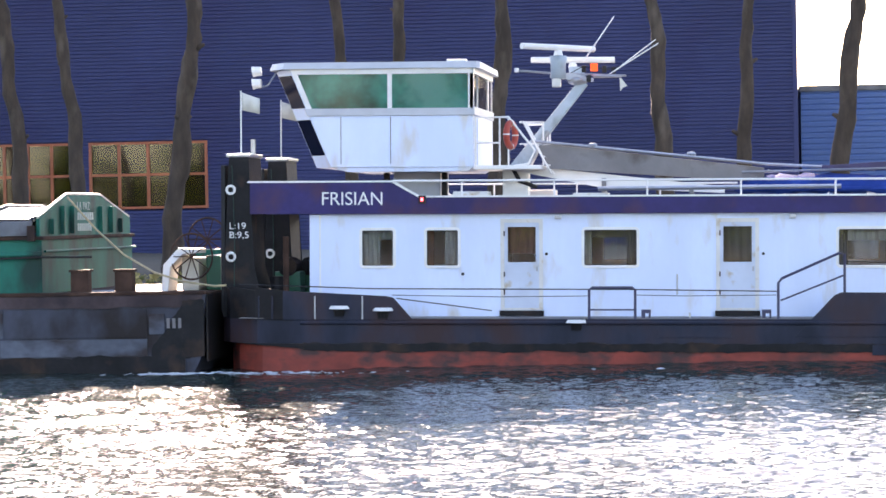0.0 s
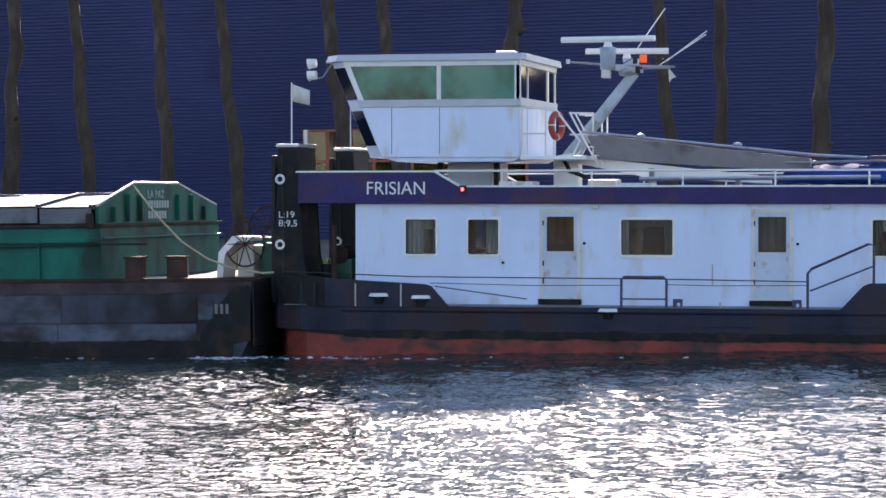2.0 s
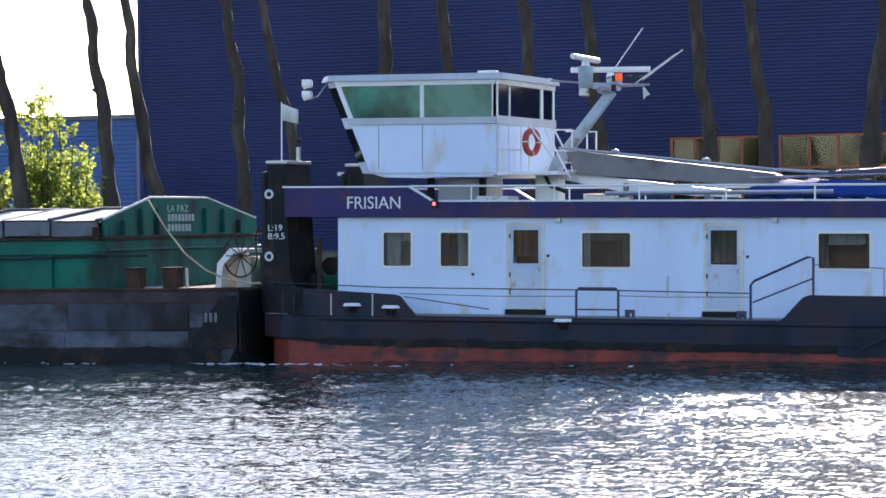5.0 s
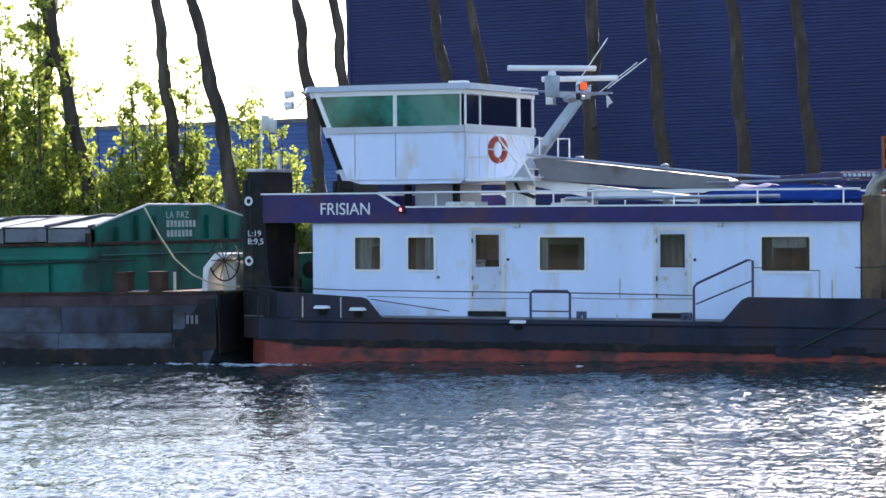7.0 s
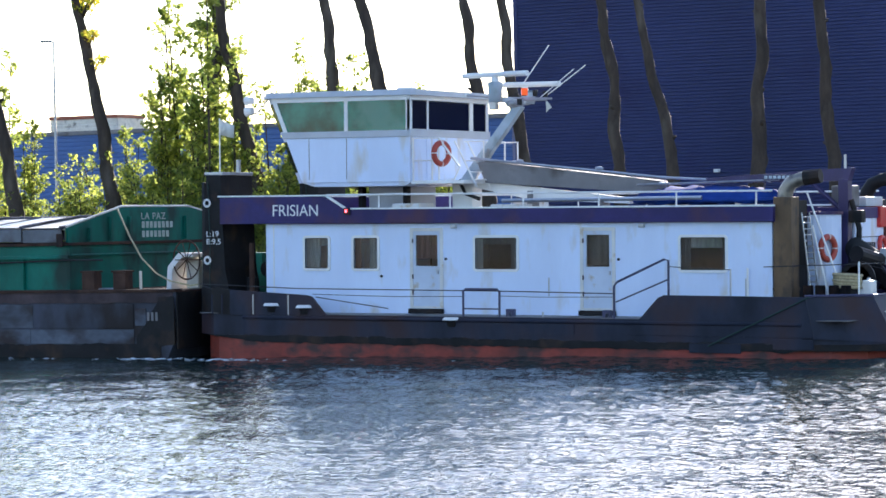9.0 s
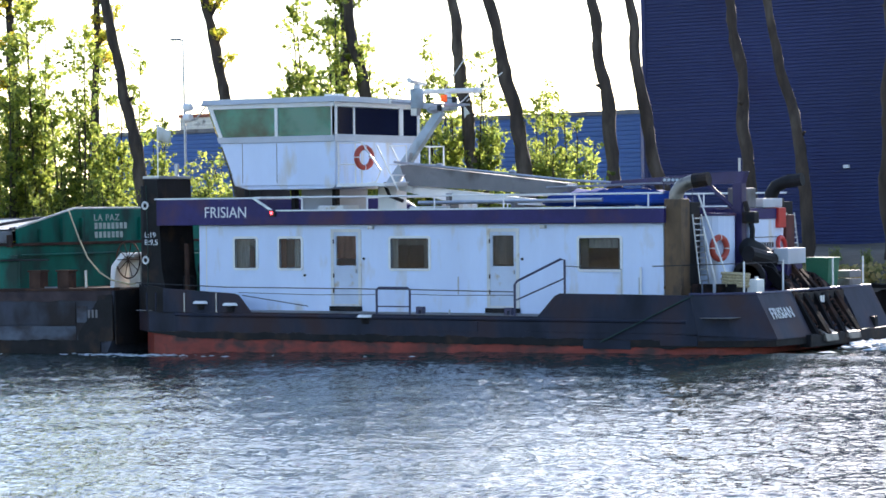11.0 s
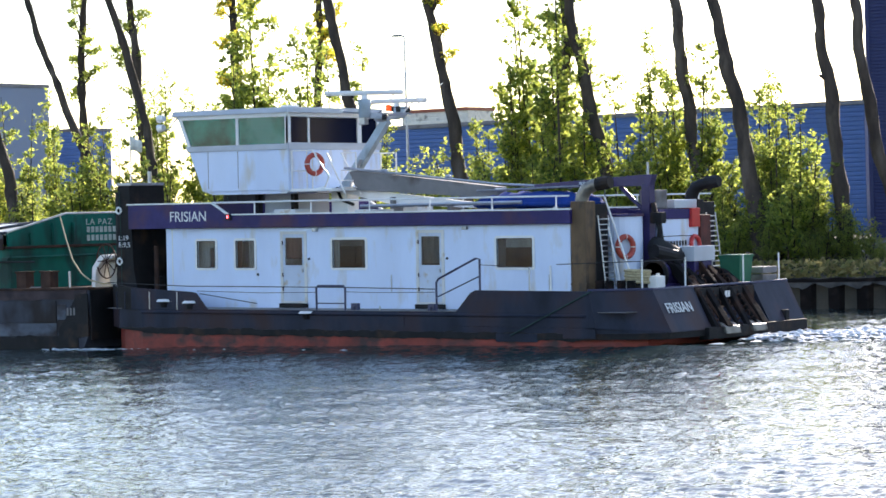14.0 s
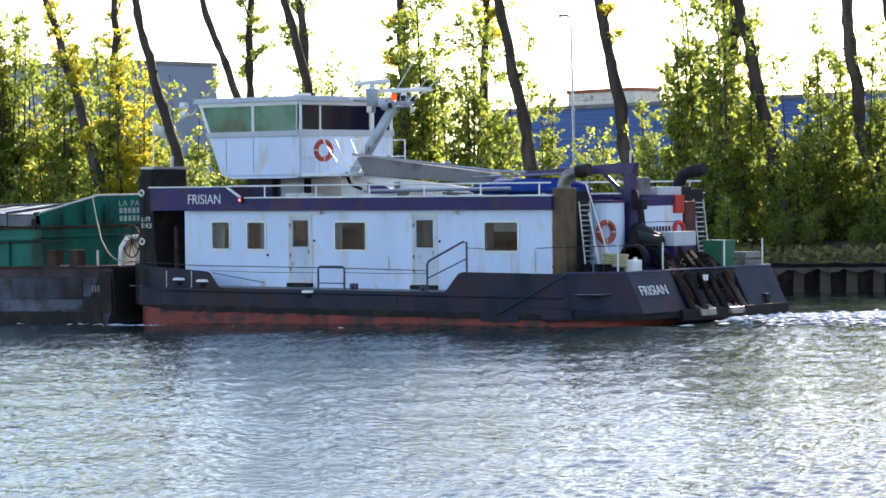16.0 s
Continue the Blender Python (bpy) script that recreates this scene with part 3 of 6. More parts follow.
TREES = [
    # foot az, az high up, distance, radius, bend, leafy, autumn
    (47.6, 48.3, 95, 0.30, 0.1, 2, 1), (45.9, 47.1, 93, 0.30, 0.1, 2, 1), (45.5, 45.7, 97, 0.30, 0.15, 1, 1), (44.35, 45.25, 92, 0.33, 0.08, 0, 0),
    (42.55, 43.9, 94, 0.27, 0.12, 0, 0), (43.0, 42.85, 96, 0.28, 0.1, 1, 0), (41.35, 42.25, 93, 0.27, 0.1, 0, 0), (41.5, 41.95, 97, 0.30, 0.1, 1, 0),
    (39.6, 39.85, 96, 0.30, 0.05, 2, 1), (38.05, 38.1, 97, 0.28, 0.06, 1, 1), (37.15, 37.85, 92, 0.33, 0.06, 0, 0), (35.15, 35.85, 93, 0.34, 0.05, 1, 1),
    (33.25, 33.0, 95, 0.36, 0.06, 2, 0), (32.2, 32.95, 93, 0.33, 0.06, 0, 0), (30.25, 30.85, 95, 0.33, 0.1, 0, 0), (29.3, 30.05, 92, 0.36, 0.06, 0, 0),
    (27.5, 27.98, 93, 0.33, 0.05, 0, 0), (26.55, 27.25, 95, 0.30, 0.1, 0, 0), (24.75, 25.2, 94, 0.30, 0.06, 0, 0), (23.75, 24.35, 93, 0.26, 0.22, 0, 0),
    (21.9, 22.0, 94, 0.34, 0.08, 0, 0), (20.45, 20.7, 95, 0.28, 0.06, 0, 0), (18.75, 19.15, 94, 0.30, 0.06, 0, 0), (17.45, 17.75, 95, 0.28, 0.06, 0, 0),
    (15.25, 15.6, 94, 0.33, 0.06, 0, 0), (14.1, 14.5, 93, 0.30, 0.08, 0, 0), (12.05, 11.75, 92, 0.36, 0.08, 0, 0), (8.55, 8.8, 96, 0.27, 0.06, 0, 0),
    (7.55, 7.55, 94, 0.28, 0.06, 0, 0), (5.5, 5.45, 94, 0.36, 0.05, 0, 0), (1.95, 2.55, 93, 0.34, 0.2, 0, 0), (0.45, 0.4, 94, 0.30, 0.06, 0, 0), (-1.55, -1.7, 92, 0.36, 0.12, 0, 0),
]
for i, (a0, a1, y, r, bend, leafy, autumn) in enumerate(TREES):
    poplar(a0, a1, y, r, 100 + i, bend, leafy, bool(autumn))


def bush(height, width, seed, mat, leaves, size=0.098):
    """A leafy young poplar or shrub: a few stems and ragged leaf clumps."""
    rnd = random.Random(seed)
    b = empty("bush", pose(0, 0, 0), "leafy green shrub on the bank lit from behind", "bush", "bushes on the far bank")
    bm = bmesh.new()
    twigs = []
    for j in range(7):
        a, sp = rnd.uniform(0, 6.28), rnd.uniform(0.08, 0.42) * width
        h = height * (rnd.uniform(0.9, 1.0) if j < 2 else rnd.uniform(0.45, 0.9))
        tip = Vector((math.cos(a) * sp, math.sin(a) * sp * 0.7, h))
        foot = Vector((tip.x * 0.35, tip.y * 0.35, -0.2))
        tube(bm, [foot, foot.lerp(tip, 0.5) + Vector((rnd.uniform(-.15, .15), 0, 0)), tip], 0.045, 5, 0.010)
        side = twigs_from(rnd, foot, tip, 24, width * 0.34, 0.1, 0.085)
        for p, q, _ in side[:10]:
            tube(bm, [p, q], 0.012, 3, 0.005, cap=False)
        twigs += side
    part("branchwork", bm, M_BARK, b)
    ob = new("foliage", leaf_cloud("foliage", mat, spray_fn(twigs), leaves, size, seed))
    ob.parent = b
    return b


def vegetation():
    rnd = random.Random(77)
    tall = [bush(7.0, 2.6, 300 + i, M_LEAF, 5800) for i in range(4)]
    low = [bush(3.6, 3.2, 320 + i, M_LEAF2 if i == 1 else M_LEAF, 3300) for i in range(4)]
    gold = [bush(6.5, 2.8, 340 + i, M_LEAF3 if i else M_LEAF, 5600) for i in range(2)]
    used = set()

    def put(src, az, y, sc):
        x, _ = at_az(az, y)
        m = pose(x, y, 1.5, 0, 0, rnd.uniform(0, 360))
        if src not in used:
            used.add(src)
            src.matrix_world = m @ Matrix.Diagonal((sc, sc, sc, 1))
            return
        keep = src.scale.copy()
        src.scale = (sc, sc, sc)
        copy_thing(src, m)
        src.scale = keep

    for i, src in enumerate(tall + low):
        put(src, 38.0 + 1.1 * i, 95.5, 1.0)
    for i, src in enumerate(gold):
        put(src, 46.0 + 1.1 * i, 95.5, 1.2)
    # taller leafy columns: az and size, as they stand along the bank
    for az, sc in ((33.6, 1.45), (33.1, 1.5), (32.6, 1.2), (34.1, 1.05), (31.7, 1.0), (31.0, 1.0), (30.6, 1.15), (29.9, 0.95), (29.2, 0.85), (28.4, 0.8), (28.1, 0.6), (36.9, 0.85), (37.6, 1.2),
                   (38.4, 1.3), (39.2, 1.5), (39.9, 1.35), (40.5, 1.05), (41.3, 1.15), (42.1, 0.95), (42.9, 0.9), (34.7, 0.8), (35.9, 0.62), (28.8, 0.9), (43.4, 0.9)):
        put(rnd.choice(tall), az, rnd.uniform(93, 96), sc * 1.2)
    for az, sc in ((44.1, 1.3), (44.8, 1.35), (45.3, 1.5), (45.8, 1.7), (46.4, 1.8), (46.9, 1.6), (47.4, 1.75), (48.0, 1.8), (48.6, 1.7), (49.2, 1.8), (49.8, 1.7), (50.4, 1.8)):
        put(rnd.choice(gold + tall), az, rnd.uniform(93, 96), sc)
    az = 28.0
    while az < 51:
        put(rnd.choice(low), az, rnd.uniform(91.5, 94.5), rnd.uniform(0.85, 1.45))
        az += rnd.uniform(0.42, 0.66)
    az = 28.0
    while az < 51:
        put(rnd.choice(low), az, rnd.uniform(88.5, 91), rnd.uniform(0.35, 0.65))
        az += rnd.uniform(0.6, 1.0)
    # dark weeds at the foot of the big shed
    az = 20.5
    while az < 27.9:
        put(low[1], az, rnd.uniform(91, 94), rnd.uniform(0.18, 0.28))
        az += rnd.uniform(0.5, 0.8)
    for az, sc in ((26.9, 0.45), (27.4, 0.6), (27.9, 0.75), (28.3, 0.65), (28.8, 0.9)):
        put(low[1], az, rnd.uniform(92, 94), sc)
    # the near bank behind the camera, seen only in the window panes
    near = bush(7.0, 4.0, 370, M_LEAF, 2200, 0.4)
    near.matrix_world = pose(-80, -26, 1.4)
    for i in range(16):
        x, y, sc = -75 + i * 6.0 + rnd.uniform(-1, 1), rnd.uniform(-34, -22), rnd.uniform(1.2, 1.9)
        src = near
        keep = src.scale.copy()
        src.scale = (sc * 1.3, sc * 1.3, sc)
        tagged(copy_thing(src, pose(x, y, 1.4, 0, 0, rnd.uniform(0, 360))), "tall leafy shrub on the near bank", group="bushes on the near bank")
        src.scale = keep

    def tuft(rng, count):
        return np.stack([rng.uniform(-125, 10, count), 86.9 + np.abs(rng.normal(size=count)) * 2.2, 1.05 + rng.random(count) ** 2 * 0.6], 1)
    tagged(new("bank_grass", leaf_cloud("bank_grass", M_GRASS, tuft, 30000, 0.2, 9)), "dry grass and weeds along the quay edge", "grass", kind="stuff")


vegetation()

# ---- the push boat: x runs aft, y away from the camera's bank, z up from the waterline ----
BEAM0, BEAM1 = -1.1, 8.2      # hull sides
HY0, HY1 = 0.0, 7.2           # deckhouse sides
TUG_X = [(0, -9.032), (0.5, -10.608), (1, -12.173), (1.5, -13.759), (2, -15.349), (2.5, -16.936), (3, -18.521), (3.5, -20.101), (4, -21.676),
         (6.5, -29.572), (7, -31.140), (7.5, -32.701), (8, -34.266), (8.5, -35.837), (9, -37.405), (11.5, -45.203), (12, -46.759), (12.5, -48.298),
         (13, -49.827), (13.5, -51.347), (14, -52.881), (14.5, -54.390), (15, -55.882), (15.5, -57.377), (16, -58.878)]
SIDE_Y, TRIM = 61.6, 0.84


def tug_pose(x):
    return pose(x, SIDE_Y, 0.03, 0, TRIM, 0)


CARGO = []     # things that ride on the push boat: (object, place on it)


def riding(name, place, label, category, group=""):
    ob = empty(name, tug_pose(TUG_X[0][1]) @ place, label, category, group)
    CARGO.append((ob, place))
    return ob


def pierced(bm, x0, x1, z0, z1, y0, y1, holes):
    """A wall slab in x and z from y0 to y1, with rectangular openings (x0, x1, z0, z1) right through."""
    xs = sorted({x0, x1, *[h[0] for h in holes], *[h[1] for h in holes]})
    zs = sorted({z0, z1, *[h[2] for h in holes], *[h[3] for h in holes]})
    vert = {}

    def v(x, y, z):
        k = (round(x, 4), round(y, 4), round(z, 4))
        if k not in vert:
            vert[k] = bm.verts.new(k)
        return vert[k]

    def solid(i, j):
        if not (0 <= i < len(xs) - 1 and 0 <= j < len(zs) - 1):
            return False
        cx, cz = (xs[i] + xs[i + 1]) / 2, (zs[j] + zs[j + 1]) / 2
        return not any(h[0] < cx < h[1] and h[2] < cz < h[3] for h in holes)
    for i in range(len(xs) - 1):
        for j in range(len(zs) - 1):
            if not solid(i, j):
                continue
            a, b, c, d = xs[i], xs[i + 1], zs[j], zs[j + 1]
            bm.faces.new((v(a, y0, c), v(b, y0, c), v(b, y0, d), v(a, y0, d)))
            bm.faces.new((v(a, y1, c), v(a, y1, d), v(b, y1, d), v(b, y1, c)))
            if not solid(i - 1, j):
                bm.faces.new((v(a, y0, c), v(a, y0, d), v(a, y1, d), v(a, y1, c)))
            if not solid(i + 1, j):
                bm.faces.new((v(b, y0, c), v(b, y1, c), v(b, y1, d), v(b, y0, d)))
            if not solid(i, j - 1):
                bm.faces.new((v(a, y0, c), v(a, y1, c), v(b, y1, c), v(b, y0, c)))
            if not solid(i, j + 1):
                bm.faces.new((v(a, y0, d), v(b, y0, d), v(b, y1, d), v(a, y1, d)))
    return bm


def rounded(x0, x1, z0, z1, r, n=5):
    pts = []
    for cx, cz, a0 in ((x1 - r, z1 - r, 0), (x0 + r, z1 - r, 90), (x0 + r, z0 + r, 180), (x1 - r, z0 + r, 270)):
        for k in range(n + 1):
            a = radians(a0 + 90 * k / n)
            pts.append((cx + r * math.cos(a), cz + r * math.sin(a)))
    return pts


def rim(bm, x0, x1, z0, z1, r, w, y0, y1):
    """A rounded window rim, w wide, standing from y0 to y1."""
    o, i = rounded(x0, x1, z0, z1, r), rounded(x0 + w, x1 - w, z0 + w, z1 - w, max(0.02, r - w))
    n = len(o)
    V = [[bm.verts.new((x, y, z)) for x, z in loop] for loop in (o, i) for y in (y0, y1)]
    for k in range(n):
        j = (k + 1) % n
        bm.faces.new((V[0][k], V[0][j], V[2][j], V[2][k]))
        bm.faces.new((V[1][k], V[3][k], V[3][j], V[1][j]))
        bm.faces.new((V[0][k], V[1][k], V[1][j], V[0][j]))
        bm.faces.new((V[2][k], V[2][j], V[3][j], V[3][k]))
    return bm


tug = empty("push_boat", tug_pose(TUG_X[0][1]), "white and dark blue push boat with wheelhouse shoving a barge", "boat")


def hull():
    low = [(-3.0, 1.2), (-3.0, 0.4), (-2.7, -0.35), (-2.1, -0.85), (-1.2, BEAM0 + 0.02), (13.4, BEAM0 + 0.02), (14.6, -0.7), (15.2, 0.0), (15.3, 3.5), (15.2, 7.1), (14.6, 7.8), (13.4, BEAM1 - .02),
           (-1.2, BEAM1 - .02), (-2.1, 7.95), (-2.7, 7.45), (-3.0, 6.7)]
    mid = [(-3.25, 1.2), (-3.2, 0.3), (-2.9, -0.45), (-2.2, -0.95), (-1.2, BEAM0), (14.0, BEAM0), (15.0, -0.6), (15.85, 0.0), (15.95, 3.5), (15.85, 7.2), (15.0, 7.8), (14.0, BEAM1),
           (-1.2, BEAM1), (-2.2, 8.05), (-2.9, 7.55), (-3.2, 6.8)]
    P = lambda plan, z: [(x, y, z) for x, y in plan]
    inset = lambda plan, d: [(x + (d if x < 0 else -d) * 0.5, y + (d if y < 3.5 else -d)) for x, y in plan]
    rise = lambda x: 0.40 + 0.075 * max(0.0, -0.6 - x)
    part("bottom", plan_solid(bmesh.new(), P(low, -0.9), [(x, y, rise(x)) for x, y in low]), M_RED, tug, "worn red underwater paint above the waterline")
    part("black_strake", plan_solid(bmesh.new(), [(x, y, rise(x) + .002) for x, y in inset(mid, 0.005)], P(mid, 0.56)), M_BLACK, tug, "tarred black strake with ragged edge")
    top = [(x - 0.36 if x > 15.5 else x - 0.15 if x > 14.5 else x, y) for x, y in mid]
    part("hull_side", plan_solid(bmesh.new(), P(mid, 0.562), P(top, 1.10)), M_HULL, tug)
    # rub rail and plate patches along the side
    bm = bmesh.new()
    tube(bm, [(-1.2, BEAM0 - 0.01, 1.02), (14.0, BEAM0 - 0.01, 1.02)], 0.045, 8)
    part("rub_rail", bm, M_HULL, tug)
    for x, w, z, h, m in ((13.3, 1.0, 0.44, 0.24, M_HULL), (11.2, 1.3, 0.33, 0.22, M_HULL), (6.6, 1.6, 0.70, 0.26, M_HULL)):
        part("doubler_plate", box(bmesh.new(), x, x + w, BEAM0 - 0.024, BEAM0 + 0.03, z, z + h, 0.006), m, tug)
    part("tar_edge", ragged(bmesh.new(), -1.15, 13.95, lambda x: rise(x) - .01, lambda x: 0.57, .06, .09, BEAM0 - .012, BEAM0 + .01, 4), M_BLACK, tug, "ragged tarred edge above the red paint")
    # bow bulwark
    def bulwark(pts, y_out, y_in, name):
        part(name, prism(bmesh.new(), pts, y_out, y_in, 0.012), M_HULL, tug)
    bow = [(-1.6, 1.08), (1.28, 1.08), (0.85, 1.56), (0.7, 1.60), (-1.6, 1.72)]
    stern = [(9.55, 0.72), (14.3, 0.72), (14.1, 1.66), (10.55, 1.68), (10.4, 1.62)]
    for y in (BEAM0 - 0.012, BEAM1 - 0.06):
        bulwark(bow, y, y + 0.07, "bow_bulwark")
        bulwark(stern, y, y + 0.07, "stern_bulwark")
    bm = bmesh.new()
    a = [(-1.6, BEAM0 - .01), (-2.25, -0.95), (-2.9, -0.45), (-3.2, 0.3)]
    for (xa, ya), (xb, yb) in zip(a, a[1:]):
        vs = [bm.verts.new(p) for p in ((xa, ya, 1.09), (xb, yb, 1.09), (xb, yb, 1.80), (xa, ya, 1.72), (xa + .05, ya + .06, 1.09), (xb + .06, yb + .04, 1.09), (xb + .06, yb + .04, 1.80), (xa + .05, ya + .06, 1.72))]
        for f in ((0, 1, 2, 3), (4, 7, 6, 5), (3, 2, 6, 7), (0, 3, 7, 4), (1, 5, 6, 2), (0, 4, 5, 1)):
            bm.faces.new([vs[i] for i in f])
    part("bow_plate", bm, M_BLACK, tug)
    # sloping stern: two quarter panels, transom panels either side of the anchor tracks
    for y0, y1 in ((0.0, 2.05), (5.2, 7.2)):
        bm = bmesh.new()
        lo, hi = 0.58, 1.66
        vs = [bm.verts.new(p) for p in ((15.9, y0, lo), (15.9, y1, lo), (15.35, y1, hi), (15.35, y0, hi), (15.7, y0, lo), (15.7, y1, lo), (15.2, y1, hi), (15.2, y0, hi))]
        for f in ((0, 1, 2, 3), (4, 7, 6, 5), (3, 2, 6, 7), (0, 3, 7, 4), (1, 5, 6, 2), (0, 4, 5, 1)):
            bm.faces.new([vs[i] for i in f])
        part("transom_panel", bm, M_HULL, tug)
    for s, y0, y1 in ((1, BEAM0, 0.0), (-1, BEAM1, 7.2)):
        bm = bmesh.new()
        vs = [bm.verts.new(p) for p in ((14.28, y0, 0.7), (15.88, y1, 0.58), (15.35, y1, 1.66), (14.08, y0, 1.66), (14.28, y0 + s * .1, 0.7), (15.7, y1 + s * .1, 0.58), (15.2, y1 + s * .1, 1.66), (14.08, y0 + s * .1, 1.66))]
        for f in ((0, 1, 2, 3), (4, 7, 6, 5), (3, 2, 6, 7), (0, 3, 7, 4), (1, 5, 6, 2), (0, 4, 5, 1)):
            bm.faces.new([vs[i] for i in f])
        part("quarter_panel", bm, M_HULL, tug)
    bm = bmesh.new()
    box(bm, 15.0, 15.42, 2.05, 5.2, 0.5, 1.62)
    part("transom_recess", bm, M_BLACK, tug)
    for y, w, top, toe in ((2.1, .16, 0.0, 0.0), (2.62, .24, -.12, .06), (3.3, .14, .08, -.05), (3.75, .22, -.05, .0), (4.55, .26, -.2, .04)):
        bm = bmesh.new()
        prism(bm, [(14.3, 2.2 + top), (14.5, 2.32 + top), (14.8, 2.25 + top), (15.42, 1.60), (16.02 + toe, 0.62), (16.0 + toe, 0.42), (15.85, 0.38), (15.3, 1.40), (14.7, 2.0 + top)], y, y + w, 0.02)
        part("anchor_track", bm, M_TAR, tug)
    for y in (2.32, 3.38, 4.42):
        bm = bmesh.new()
        prism(bm, [(14.9, 1.95), (15.15, 1.86), (15.92, 0.55), (15.75, 0.5)], y, y + 0.2, 0.015)
        part("track_plate", bm, M_RUST, tug, "rust-streaked plate between the anchor tracks")
    for y in (2.35, 3.0, 3.5, 4.25):
        bm = bmesh.new()
        for k in range(11):
            u = k / 10
            ring(bm, (14.95 + u * 1.0, y + .03 * math.sin(k * 2.3), 2.0 - 1.4 * u ** 1.15), ((1, .2, -1) if k % 2 else (.1, 1, .1)), .07, .022, 8, 5)
        part("anchor_chain", bm, M_RUST, tug, "rusty anchor chain")
    part("transom_beam", box(bmesh.new(), 15.72, 16.02, 1.7, 7.1, 0.30, 0.62, .03), M_BLACK, tug)
    part("rudder_post", box(bmesh.new(), 15.6, 15.9, 6.1, 6.3, 0.5, 0.9, .03), M_BLACK, tug)
    for y in (2.62, 4.5):
        tube_bm = tube(bmesh.new(), [(15.0, y, 1.95), (15.6, y, 1.1), (16.0, y + .1, 0.55)], 0.05, 6)
        part("chain", tube_bm, M_RUST, tug)
    bm = bmesh.new()
    for a, b in (((14.08, BEAM0), (15.33, 0.0)), ((15.33, 0.0), (15.33, 7.2)), ((15.33, 7.2), (14.08, BEAM1))):
        tube(bm, [(a[0], a[1], 1.68), (b[0], b[1], 1.68)], 0.035, 6)
    part("stern_capping", bm, M_DARKRAIL, tug)
    part("deck", box(bmesh.new(), -2.6, 15.1, BEAM0 + .1, BEAM1 - .1, 1.104, 1.12), M_GREY, tug)
    # fairlead eyes on the side
    for x, z in ((-0.35, 1.32), (0.62, 1.28), (4.85, 1.22)):
        bm = bmesh.new()
        z -= 0 if x < 2 else .2
        tube(bm, [(x, BEAM0 + 0.02, z - .16), (x, BEAM0 + 0.02, z)], 0.11, 12, 0.14)
        f = part("fairlead", bm, M_BLACK, tug, "mushroom-shaped fairlead on the side")
        part("fairlead_cap", tube(bmesh.new(), [(x, BEAM0 + 0.02, z), (x, BEAM0 + 0.02, z + .07)], 0.24, 14, 0.19), M_WHITE, f)
    # thin ribs on the bow bulwark
    for x in (-2.15, -1.85, -0.9, 0.15):
        part("bulwark_rib", box(bmesh.new(), x, x + 0.03, BEAM0 - 0.035, BEAM0 - 0.008, 1.1, 1.6), M_STEEL if x > -1.5 else M_HULL, tug)


hull()


